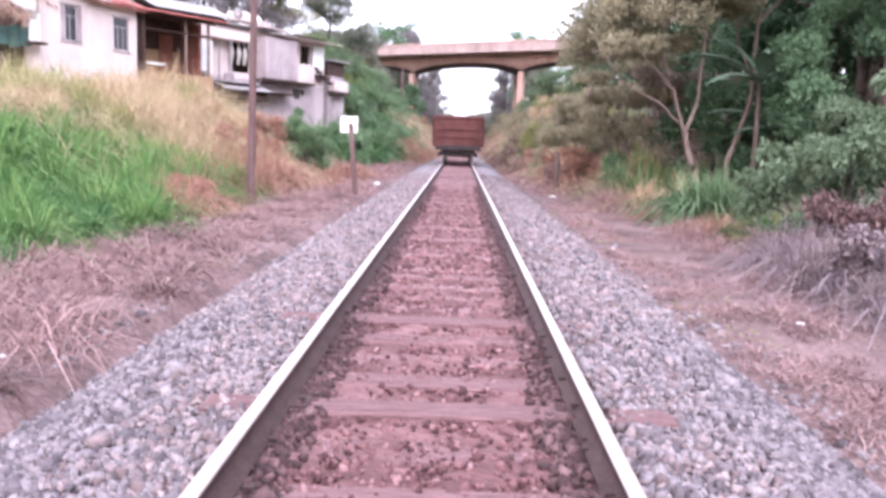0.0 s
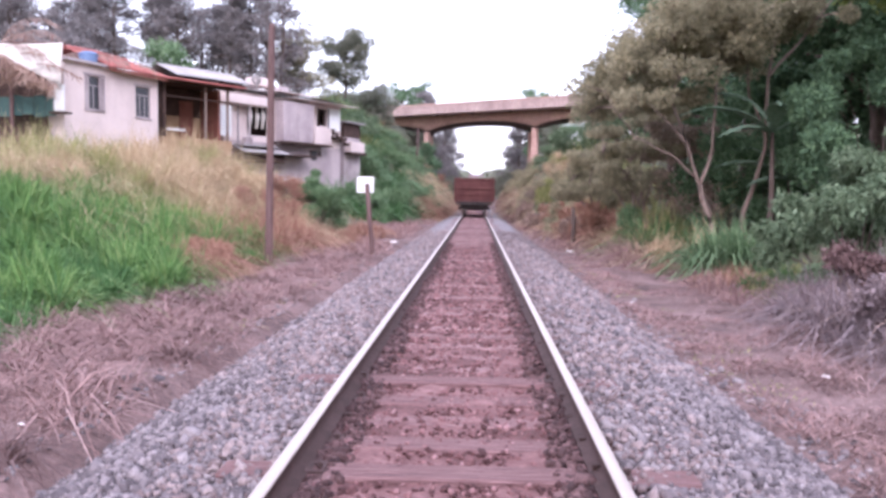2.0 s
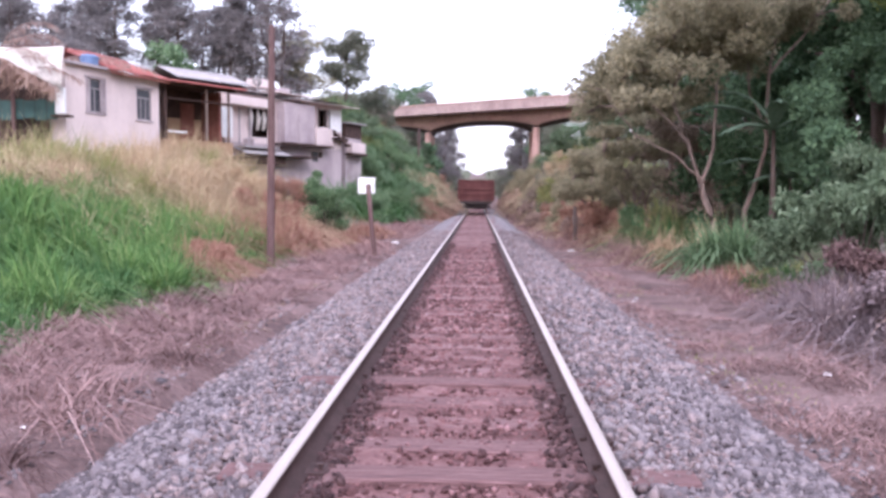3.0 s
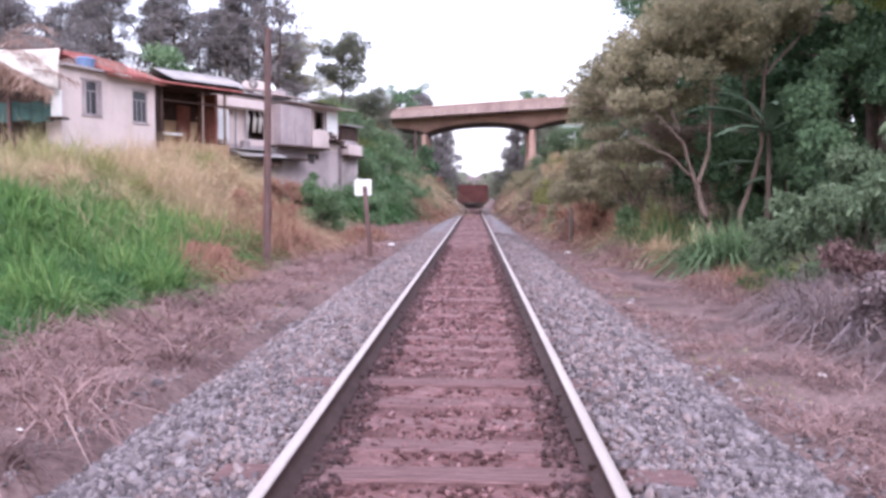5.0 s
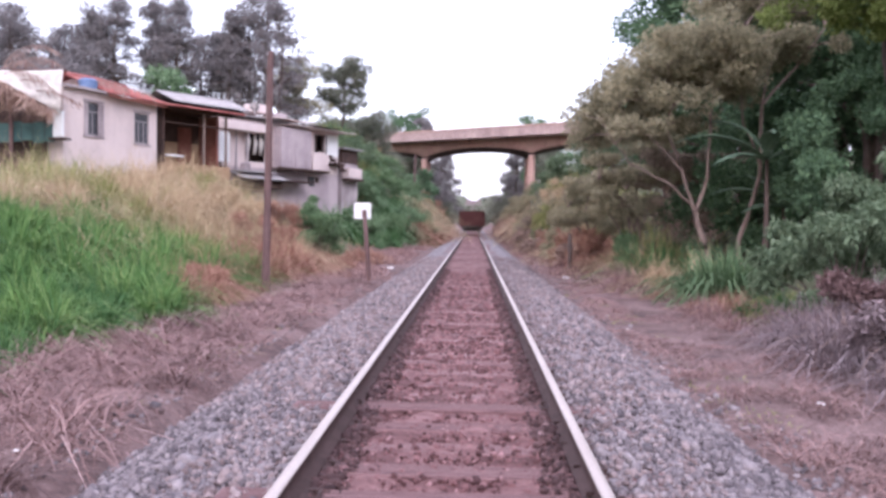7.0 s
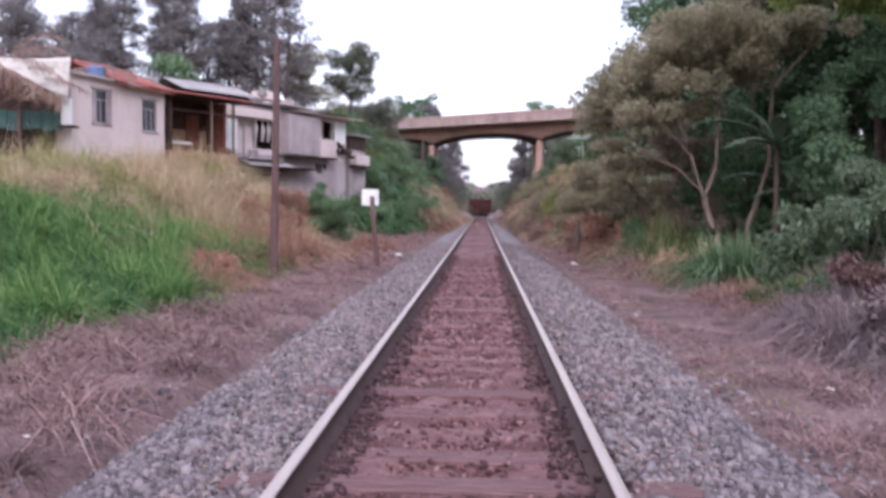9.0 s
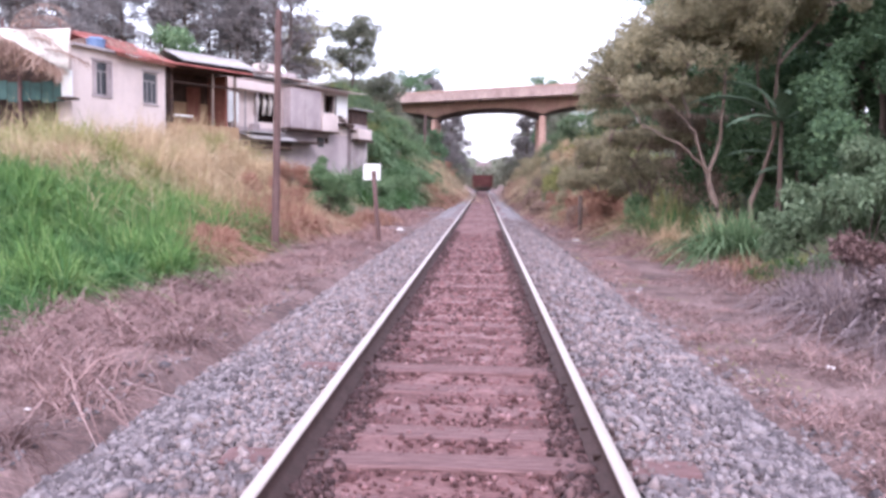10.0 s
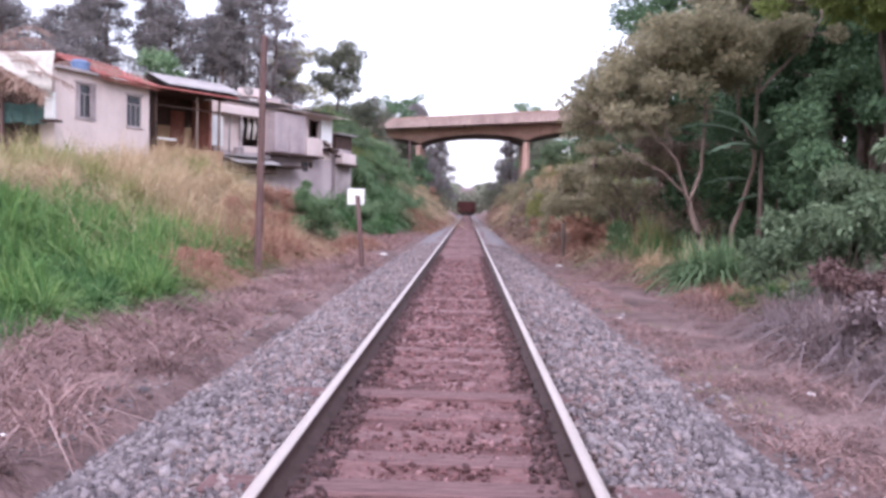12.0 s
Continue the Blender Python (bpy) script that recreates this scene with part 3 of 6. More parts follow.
# ---------------------------------------------------------------- track
def build_track():
    th = thing("railway_track", "straight broad-gauge track, polished rail heads on old timber sleepers", "railway track", pose(0, 0, 0))
    prof = [(-0.07, -0.17), (0.07, -0.17), (0.07, -0.158), (0.012, -0.14), (0.009, -0.045), (0.036, -0.033), (0.036, -0.010), (0.028, 0.0), (-0.028, 0.0),
            (-0.036, -0.010), (-0.036, -0.033), (-0.009, -0.045), (-0.012, -0.14), (-0.07, -0.158)]
    ys = np.concatenate([np.arange(-12, 60, 6.0), np.arange(60, 401, 20)])
    V = np.array([(px, y, pz) for y in ys for px, pz in prof])
    k = len(prof)
    F, idx = [], []
    for i in range(len(ys) - 1):
        for j in range(k):
            q = (j + 1) % k
            F.append((i * k + j, i * k + q, (i + 1) * k + q, (i + 1) * k + j))
            idx.append(1 if j in (6, 7, 8) else 0)
    me = mesh_np("rail", V, F, [M["rust"], M["polished"]], idx)
    for x in (-0.84, 0.84):
        part("rail", me, None, th, at=pose(x, 0, 0))
    sl = mesh_bm("sleeper", box(-1.32, 1.32, -0.12, 0.12, -0.20, 0, 0.012), M["sleeper"])
    pl = mesh_bm("tie_plate", box(-0.11, 0.11, -0.085, 0.085, -0.004, 0.012, 0.003), M["rust"])
    spike = bmesh.new()
    box(-0.012, 0.012, -0.012, 0.012, 0, 0.03, bm=spike)
    box(-0.03, 0.018, -0.016, 0.016, 0.03, 0.045, 0.004, bm=spike)
    sp = mesh_bm("spike", spike, M["rust"])
    r = random.Random(5)
    y, n = -5.05, 0
    while y < 150:
        dz = r.uniform(-0.02, 0.008)
        if abs(y - 4.22) < 0.27 or abs(y - 6.4) < 0.27:
            dz = 0.022
        s = part("sleeper", sl, None, th, at=pose(r.uniform(-0.05, 0.05), y + r.uniform(-0.03, 0.03), -0.19 + dz, 0, 0, r.uniform(-1.2, 1.2)))
        if 2 < y < 14:
            for x in (-0.84, 0.84):
                part("tie_plate", pl, None, s, at=pose(x, 0, 0.004))
                for e, t in ((-0.085, 180), (0.085, 0)):
                    part("spike", sp, None, s, at=pose(x + e, 0.03 if e < 0 else -0.03, 0.008, 0, 0, t))
        y += 0.545


build_track()


# ---------------------------------------------------------------- bridge
def build_bridge():
    ang = math.degrees(math.atan2(81 - 88, 5.47 + 6.0))
    th = thing("road_overbridge", "pinkish concrete road bridge with haunched arched girders", "bridge", pose(-6.0, 88, 0, 0, 0, ang))
    L = 13.43

    K = 0.61  # skew: the piers stand in line with the track

    def soffit(s):
        # haunched underside: deepest at the piers
        u = ((s + 60 * L) % L) / L
        return 8.5 + 1.0 * (1 - (2 * u - 1) ** 2) ** 0.6

    def girder(y0, y1):
        ss = np.linspace(-L * 0.9, L * 1.95, 96)
        V, F = [], []
        for s in ss:
            za, zb = soffit(s + K * (y0 - 1.2)), soffit(s + K * (y1 - 1.2))
            V += [(s, y0, za), (s, y1, zb), (s, y1, 10.35), (s, y0, 10.35)]
        for i in range(len(ss) - 1):
            for j in range(4):
                F.append((i * 4 + j, i * 4 + (j + 1) % 4, i * 4 + 4 + (j + 1) % 4, i * 4 + 4 + j))
        F += [(0, 1, 2, 3), (len(V) - 4, len(V) - 3, len(V) - 2, len(V) - 1)]
        # underside faces take the dark concrete, so their shade is in the colour
        low = [1 if j % 4 == 0 and j < 4 * (len(ss) - 1) else 0 for j in range(len(F))]
        return mesh_np("girder", V, F, [M["concrete"], M["soot"]], low)
    part("girder", girder(1.7, 7.3), None, th, "haunched arched concrete girder box")
    part("deck", box(-L * 0.9, L * 1.95, -0.3, 9.1, 10.354, 10.6), M["parapet"], th)
    for y0, y1 in ((-0.5, -0.304), (9.104, 9.3)):
        # deck edge uses the darker concrete to help draw the overhang's shadow band
        part("deck_edge", box(-L * 0.9, L * 1.95, y0, y1, 10.28, 10.72, 0.02), M["parapet"], th)
        part("parapet", box(-L * 0.9, L * 1.95, y0 + 0.03, y1 - 0.03, 10.724, 11.22, 0.02), M["parapet"], th, "stained grey-pink parapet wall")
        part("coping", box(-L * 0.9, L * 1.95, y0 - 0.05, y1 + 0.05, 11.224, 11.36, 0.03), M["concrete"], th)
    for k in range(13):
        x = -L * 0.85 + k * L * 0.22
        part("parapet_rib", box(x - 0.12, x + 0.12, -0.53, -0.474, 10.73, 11.22, 0.01), M["parapet"], th)
    for s in (-0.1, L + 0.1):
        for y0 in (1.75, 6.6):
            sb = s - K * (y0 - 0.85)
            part("column", box(sb - 0.29, sb + 0.29, y0, y0 + 0.58, -1.0, 8.54, 0.05), M["concrete"], th)
    # drain pipe stubs under the edge
    for s in (2.2, 6.7, 11.2):
        me = tubes_mesh("drain_pipe", [([(s, -0.15, 10.4), (s, -0.15, 10.0)], [0.05, 0.05])], M["under"], 8)
        part("drain_pipe", me, None, th)


build_bridge()


# ---------------------------------------------------------------- houses
def facade(x0, y0, x1, y1, z):
    """Axes with x along the front, y into the house, z up."""
    return pose(x0, y0, z, 0, 0, math.degrees(math.atan2(y1 - y0, x1 - x0)))


def sheet_roof(x0, x1, y0, y1, z0, z1, pitch=0.18, amp=0.03, thick=0.03):
    """Corrugated sheet or tile roof: waves along x, rising from y0 to y1."""
    n = int((x1 - x0) / pitch * 6)
    V, F = [], []
    ny = 2
    for top in (1, 0):
        for j in range(ny):
            for i in range(n + 1):
                x = x0 + (x1 - x0) * i / n
                t = j / (ny - 1)
                V.append((x, y0 + (y1 - y0) * t, z0 + (z1 - z0) * t + amp * math.sin(2 * math.pi * x / pitch) + (thick if top else 0)))
    m = n + 1
    for i in range(n):
        F.append((i, i + 1, m + i + 1, m + i))
        o = 2 * m
        F.append((o + i, o + m + i, o + m + i + 1, o + i + 1))
        F.append((i, o + i, o + i + 1, i + 1))
        F.append((m + i, m + i + 1, o + m + i + 1, o + m + i))
    F += [(0, m, 3 * m, 2 * m), (n, 2 * m + n, 3 * m + n, m + n)]
    return V, F


def roof_part(th, name, args, mat, label=""):
    V, F = sheet_roof(*args)
    return part(name, mesh_np(name, V, F, mat, smooth=False), None, th, label)


def wall_with_holes(length, h0, h1, thick, holes):
    """A wall slab along x from z=h0 to h1 with rectangular openings (x0, x1, z0, z1)."""
    bm = bmesh.new()
    xs = sorted({0, length, *[v for h in holes for v in h[:2]]})
    zs = sorted({h0, h1, *[v for h in holes for v in h[2:]]})
    vid = {}

    def vert(x, y, z):
        k = (round(x, 4), y, round(z, 4))
        if k not in vid:
            vid[k] = bm.verts.new((x, y, z))
        return vid[k]

    def solid(i, j):
        if i < 0 or j < 0 or i >= len(xs) - 1 or j >= len(zs) - 1:
            return False
        cx, cz = (xs[i] + xs[i + 1]) / 2, (zs[j] + zs[j + 1]) / 2
        return not any(h[0] < cx < h[1] and h[2] < cz < h[3] for h in holes)
    for i in range(len(xs) - 1):
        for j in range(len(zs) - 1):
            if not solid(i, j):
                continue
            a, b, c, d = xs[i], xs[i + 1], zs[j], zs[j + 1]
            bm.faces.new([vert(a, 0, c), vert(b, 0, c), vert(b, 0, d), vert(a, 0, d)])
            bm.faces.new([vert(a, thick, c), vert(a, thick, d), vert(b, thick, d), vert(b, thick, c)])
            if not solid(i - 1, j): bm.faces.new([vert(a, 0, c), vert(a, 0, d), vert(a, thick, d), vert(a, thick, c)])
            if not solid(i + 1, j): bm.faces.new([vert(b, 0, c), vert(b, thick, c), vert(b, thick, d), vert(b, 0, d)])
            if not solid(i, j - 1): bm.faces.new([vert(a, 0, c), vert(a, thick, c), vert(b, thick, c), vert(b, 0, c)])
            if not solid(i, j + 1): bm.faces.new([vert(a, 0, d), vert(b, 0, d), vert(b, thick, d), vert(a, thick, d)])
    return bm


def window(th, x0, x1, z0, z1, leaves_n=2, open_leaf=False):
    """A framed window set in an opening of the front wall."""
    w = part("window", box(x0 - 0.06, x1 + 0.06, -0.05, 0.02, z0 - 0.09, z0 - 0.004, 0.01), M["plaster_grey"], th, "metal-framed window with dark panes")
    fr = bmesh.new()
    for a, b, c, d in ((x0, x0 + 0.06, z0, z1), (x1 - 0.06, x1, z0, z1), (x0 + 0.06, x1 - 0.06, z0, z0 + 0.06), (x0 + 0.06, x1 - 0.06, z1 - 0.06, z1)):
        box(a, b, 0.05, 0.12, c, d, bm=fr)
    zm = z1 - (z1 - z0) * 0.28
    box(x0 + 0.06, x1 - 0.06, 0.055, 0.115, zm - 0.025, zm + 0.025, bm=fr)
    for k in range(1, leaves_n):
        xm = x0 + (x1 - x0) * k / leaves_n
        box(xm - 0.025, xm + 0.025, 0.055, 0.115, z0 + 0.06, zm - 0.025, bm=fr)
    part("window_frame", fr, M["metal_frame"], w)
    for k in range(leaves_n):
        a, b = x0 + 0.06 + (x1 - x0 - 0.12) * k / leaves_n, x0 + 0.06 + (x1 - x0 - 0.12) * (k + 1) / leaves_n
        part("pane", box(a + 0.004, b - 0.004, 0.08, 0.086, z0 + 0.06, zm - 0.03), M["glass"], w)
    part("pane", box(x0 + 0.06, x1 - 0.06, 0.08, 0.086, zm + 0.03, z1 - 0.06), M["glass"], w)
    if open_leaf:
        # folding steel leaves pushed to the sides
        for a, b in ((x0 - 0.02, x0 + 0.2), (x1 - 0.3, x1 + 0.04)):
            part("shutter", box(a, b, -0.04, -0.008, z0 + 0.02, z1 - 0.02, 0.008), M["plaster_grey"], w, "grey folded window leaf")
    part("lintel", box(x0 - 0.08, x1 + 0.08, -0.03, -0.004, z1 + 0.004, z1 + 0.1, 0.008), M["plaster_grey"], w)


def build_house_one():
    # single-storey rendered house on the bank
    th = thing("rendered_house", "pale pink rendered house with red tile roof and two windows", "house", facade(-16.75, 31.9, -14.93, 37.0, 2.4))
    L, H = 5.42, 4.28
    part("wall", wall_with_holes(L, -1.6, H, 0.16, [(1.08, 2.1, 2.43, 3.85), (3.98, 4.92, 2.36, 3.78)]), M["plaster"], th)
    for x in (0, L - 0.16):
        part("wall", box(x, x + 0.16, 0.162, 5.0, -1.6, H), M["plaster"], th)
    part("wall", box(0, L, 5.002, 5.16, -1.6, H), M["plaster"], th)
    part("ceiling", box(0.162, L - 0.162, 0.162, 4.998, 4.1, 4.2), M["wood_and_shade"], th)
    part("floor", box(0.162, L - 0.162, 0.162, 4.998, 1.0, 1.15), M["ochre"], th)
    part("inner_wall", box(0.162, L - 0.162, 1.6, 1.7, 1.152, 4.098), M["plaster_grey"], th)
    window(th, 1.08, 2.1, 2.43, 3.85, 2, True)
    window(th, 3.98, 4.92, 2.36, 3.78, 3)
    roof_part(th, "roof", (2.1, L + 0.35, -0.45, 2.2, H + 0.04, H + 0.98, 0.2, 0.035, 0.035), M["tile"], "faded red clay roof")
    part("ridge_cap", tubes_mesh("ridge_cap", [([(2.1, 2.2, H + 1.02), (3.8, 2.2, H + 1.06), (L + 0.35, 2.2, H + 1.0)], [0.1, 0.11, 0.1])], M["tile"], 8), None, th)
    part("fascia", box(2.1, L + 0.3, -0.4, -0.36, H - 0.12, H + 0.005), M["red_wood"], th)
    part("roof_slab", box(-0.05, 2.08, -0.25, 4.0, H + 0.004, H + 0.12), M["plaster_grey"], th)
    roof_part(th, "roof", (2.1, L + 0.35, 2.2, 5.4, H + 0.98, H + 0.1, 0.2, 0.035, 0.035), M["tile"], "faded red clay roof")


def build_porch_house():
    th = thing("porch_house", "dark open porch with timber posts under a red tile eave", "house", facade(-14.80, 37.35, -12.55, 40.6, 2.4))
    L = 3.95
    part("wall", box(0, L, -0.05, 4.6, -1.6, 1.62), M["ochre"], th)
    part("back_wall", box(0.155, L - 0.155, 2.4, 2.55, 1.625, 2.9), M["ochre"], th)
    # upper half coloured dark to give the shadow under the porch roof
    part("back_wall", box(0.155, L - 0.155, 2.4, 2.55, 2.905, 4.5), M["wood_and_shade"], th, "upper back wall coloured dark for porch shade")
    part("door", box(2.5, 3.3, 2.34, 2.395, 1.64, 3.7), M["red_wood"], th)
    part("porch_ceiling", box(0.0, L, -0.02, 2.39, 4.36, 4.42), M["wood_and_shade"], th)
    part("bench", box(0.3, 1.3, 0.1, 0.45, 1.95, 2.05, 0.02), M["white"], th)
    part("side_wall", box(0, 0.15, 0.02, 2.395, 1.625, 4.5), M["wood_and_shade"], th)
    part("side_wall", box(L - 0.15, L, 0.9, 2.395, 1.625, 4.3), M["red_wood"], th)
    for x in (2.35, 3.7):
        part("post", box(x, x + 0.11, 0.0, 0.11, 1.625, 4.2, 0.01), M["bark"], th)
    part("rail_beam", box(0.16, L, 0.0, 0.08, 3.55, 3.61), M["wood_and_shade"], th)
    part("eave_beam", box(-0.05, L + 0.2, -0.02, 0.1, 4.2, 4.34), M["wood_and_shade"], th)
    roof_part(th, "roof", (-0.1, L + 0.45, -0.7, 3.2, 4.30, 4.92, 0.2, 0.035, 0.035), M["tile"], "dull red clay roof with sagging eave")
    # grey sheet roof of the building behind
    hb = thing("sheet_roof_shed", "shed with pale corrugated sheet roof and dark gable", "shed", facade(-16.0, 42.3, -13.4, 45.8, 2.55))
    part("wall", box(0, 4.36, 0, 3.4, -1.2, 4.98), M["wood_and_shade"], hb)
    roof_part(hb, "roof", (-0.3, 4.6, -0.5, 1.6, 5.05, 5.85, 0.22, 0.03, 0.02), M["tin"])
    roof_part(hb, "roof", (-0.3, 4.6, 1.6, 3.7, 5.85, 5.0, 0.22, 0.03, 0.02), M["tin"])
    g = bmesh.new()
    vs = [g.verts.new(v) for v in ((4.4, 0, 4.984), (4.4, 3.4, 4.984), (4.4, 1.6, 5.78), (4.3, 0, 4.984), (4.3, 3.4, 4.984), (4.3, 1.6, 5.78))]
    for f in ((0, 1, 2), (5, 4, 3), (0, 3, 4, 1), (1, 4, 5, 2), (2, 5, 3, 0)):
        g.faces.new([vs[i] for i in f])
    part("gable", g, M["wood_and_shade"], hb)


def build_shack():
    # stacked two-storey shack of blocks and boards: x along the front, 0 to 9.6
    th = thing("stacked_shack", "two-storey patched grey-pink masonry shack with ledges and tin roof", "house", facade(-13.9, 43.6, -8.85, 52.0, 1.6))
    L = 9.8
    part("lower_wall", box(0, L, 0.0, 5.0, -2.0, 2.75), M["plaster_mauve"], th)
    part("upper_wall", wall_with_holes(L, 2.755, 5.5, 0.15, [(1.9, 3.3, 3.1, 5.0), (7.6, 8.5, 4.1, 5.2)]), M["plaster"], th)
    part("upper_wall", box(L - 0.15, L, 0.155, 5.0, 2.755, 5.5), M["plaster"], th)
    part("upper_wall", box(0, 0.15, 0.155, 5.0, 2.755, 5.5), M["plaster"], th)
    part("upper_wall", box(0, L, 5.002, 5.15, 2.755, 5.5), M["plaster_grey"], th)
    part("inner_wall", box(0.155, L - 0.155, 1.5, 1.6, 2.755, 5.4), M["wood_and_shade"], th)
    # white sheet panel and canopy at the near end
    part("white_panel", box(-0.9, 0.1, -0.5, -0.46, 2.9, 4.55, 0.01), M["white"], th, "bright white sheet panel")
    part("panel_post", box(-0.96, -0.9, -0.52, -0.44, 2.3, 4.7), M["wood_and_shade"], th)
    part("canopy", box(-0.3, 2.8, -0.75, -0.05, 4.72, 5.2, 0.04), M["plaster"], th, "pale canopy board")
    part("ledge", box(0.6, 3.3, -0.9, -0.01, 2.42, 2.52, 0.02), M["tin"], th)
    for x in (1.75, 2.3, 2.75):
        me = tubes_mesh("hanging_cloth", [([(x, -0.12, 4.75), (x + .04, -0.16, 4.2), (x - .03, -0.13, 3.5)], [0.05, 0.13, 0.10])], M["cloth"], 8)
        part("hanging_cloth", me, None, th)
    for x in (0.75, 1.5):
        part("porch_post", box(x, x + 0.06, -0.3, -0.24, 2.53, 4.7), M["metal_frame"], th)
    # boarded box that juts out in the middle
    part("bay", box(3.9, 6.5, -0.7, -0.01, 2.9, 5.25, 0.02), M["plaster_mauve"], th, "weathered mauve rendered bay")
    # the line of shade under the slab is put in as dark colour
    part("bay_floor", box(3.75, 8.1, -0.85, -0.01, 2.74, 2.86, 0.02), M["wood_and_shade"], th, "slab edge coloured dark for its shadow")
    part("lower_roof", box(3.6, 6.2, -1.25, -0.01, 2.0, 2.1, 0.02), M["wood_and_shade"], th, "dark tin ledge roof")
    part("balcony_wall", box(6.55, 8.0, -0.8, -0.7, 2.87, 3.95, 0.02), M["plaster"], th)
    part("balcony_wall", box(7.9, 8.0, -0.695, -0.01, 2.87, 3.95, 0.02), M["plaster"], th)
    for x in (6.75, 7.75):
        part("balcony_post", box(x, x + 0.06, -0.78, -0.72, 3.955, 5.15), M["wood_and_shade"], th)
    # no real holes: flat dark plates whose colour gives the inner shade
    part("vent_dark_patch", box(6.9, 7.2, -0.03, -0.004, 2.1, 2.5), M["wood_and_shade"], th)
    part("vent_dark_patch", box(7.6, 7.9, -0.03, -0.004, 2.15, 2.5), M["wood_and_shade"], th)
    part("stair_slab", box(8.6, 10.1, -0.35, -0.01, 3.3, 3.5, 0.02), M["wood_and_shade"], th)
    roof_part(th, "roof", (-0.2, 5.2, -0.5, 5.3, 5.62, 6.1, 0.2, 0.02, 0.02), M["tin"])
    roof_part(th, "roof", (4.6, 10.5, -1.0, 5.3, 5.45, 5.9, 0.2, 0.02, 0.02), M["plaster"], "pale thin sheet roof")
    # sloping tin ledge with a pale edge, steps and patched sheets
    roof_part(th, "ledge_roof", (0.4, 3.9, -1.3, -0.02, 2.05, 2.45, 0.2, 0.02, 0.02), M["tin"], "pale-edged tin ledge")
    # solid dark box in place of the shadow below the ledge
    part("ledge_shadow", box(0.5, 3.8, -0.9, -0.02, 1.55, 1.95, 0.02), M["wood_and_shade"], th)
    roof_part(th, "roof_patch", (3.4, 6.6, -0.9, 1.8, 5.72, 6.0, 0.2, 0.02, 0.02), M["plaster"], "loose pale roof sheet")
    roof_part(th, "roof_patch", (6.2, 8.8, -1.1, 1.0, 5.56, 5.78, 0.2, 0.02, 0.02), M["wood_and_shade"], "dark loose roof sheet")
    part("roof_block", box(3.0, 4.2, 0.6, 1.6, 6.12, 6.62, 0.04), M["plaster"], th)
    part("roof_block", box(5.6, 6.3, 1.2, 1.9, 6.0, 6.4, 0.04), M["plaster_grey"], th)
    for k in range(5):
        part("stair_step", box(8.2 + k * 0.36, 8.6 + k * 0.36, -0.6, -0.36, 3.75 - k * 0.2, 3.93 - k * 0.2, 0.01), M["wood_and_shade"], th)
    part("end_wall_patch", box(8.5, 9.75, -0.04, -0.004, 3.9, 5.3, 0.01), M["white"], th, "whitewashed upper wall patch")
    part("lower_window", box(7.0, 7.5, -0.035, -0.004, 1.9, 2.5, 0.01), M["glass"], th)
    for x in (1.2, 3.35, 5.0):
        part("drain_pipe", tubes_mesh("drain_pipe", [([(x, -0.8, 2.6), (x, -0.8, 4.7)], [0.025, 0.025])], M["plaster_grey"], 6), None, th)
    part("rubble_chair", box(1.0, 1.5, -0.7, -0.3, 2.53, 2.95, 0.05), M["plaster_grey"], th)
    ds = thing("satellite_dish", "small pale satellite dish on the roof edge", "satellite dish", pose(-12.6, 45.4, 7.1))
    bm = bmesh.new()
    bmesh.ops.create_cone(bm, cap_ends=False, segments=20, radius1=0.28, radius2=0.08, depth=0.09, matrix=Matrix.Translation((0, 0, 0.75)) @ Matrix.Rotation(radians(125), 4, "X"))
    dd = part("dish", bm, M["tin"], ds)
    dd.modifiers.new("thickness", "SOLIDIFY").thickness = 0.02
    part("mast", tubes_mesh("mast", [([(0, 0, 0), (0, 0.05, 0.8)], [0.03, 0.03])], M["metal_frame"], 6), None, ds)
    lt = thing("lean_to", "small dark lean-to with pale parapet beside shack", "shed", facade(-8.7, 52.6, -7.9, 54.6, 2.6))
    part("wall", box(0, 2.1, 0, 3, -2.5, 2.6), M["plaster_grey"], lt)
    # flat dark plate on the wall, coloured like an unlit opening
    part("opening", box(0.3, 1.8, -0.02, -0.004, 2.62, 3.5), M["wood_and_shade"], lt)
    part("upper", box(0, 2.1, 0, 3, 2.605, 3.55), M["wood_and_shade"], lt)
    part("balcony_box", box(0.1, 1.9, -0.5, -0.022, 1.6, 2.3, 0.03), M["plaster"], lt)
    part("balcony_slab", box(0.0, 2.0, -0.6, -0.022, 1.42, 1.596, 0.02), M["wood_and_shade"], lt)
    part("roof", box(-0.2, 2.4, -0.3, 3.2, 3.555, 3.65), M["tin"], lt)
    tank = thing("water_tank", "small blue plastic water tank on roof", "water tank", pose(-16.55, 33.6, 6.9))
    bm = bmesh.new()
    bmesh.ops.create_cone(bm, cap_ends=True, segments=20, radius1=0.34, radius2=0.4, depth=0.4, matrix=Matrix.Translation((0, 0, 0.1)))
    part("tank_body", bm, M["blue"], tank)
    bm = bmesh.new()
    bmesh.ops.create_cone(bm, cap_ends=True, segments=20, radius1=0.42, radius2=0.26, depth=0.1, matrix=Matrix.Translation((0, 0, 0.35)))
    part("tank_lid", bm, M["blue"], tank)


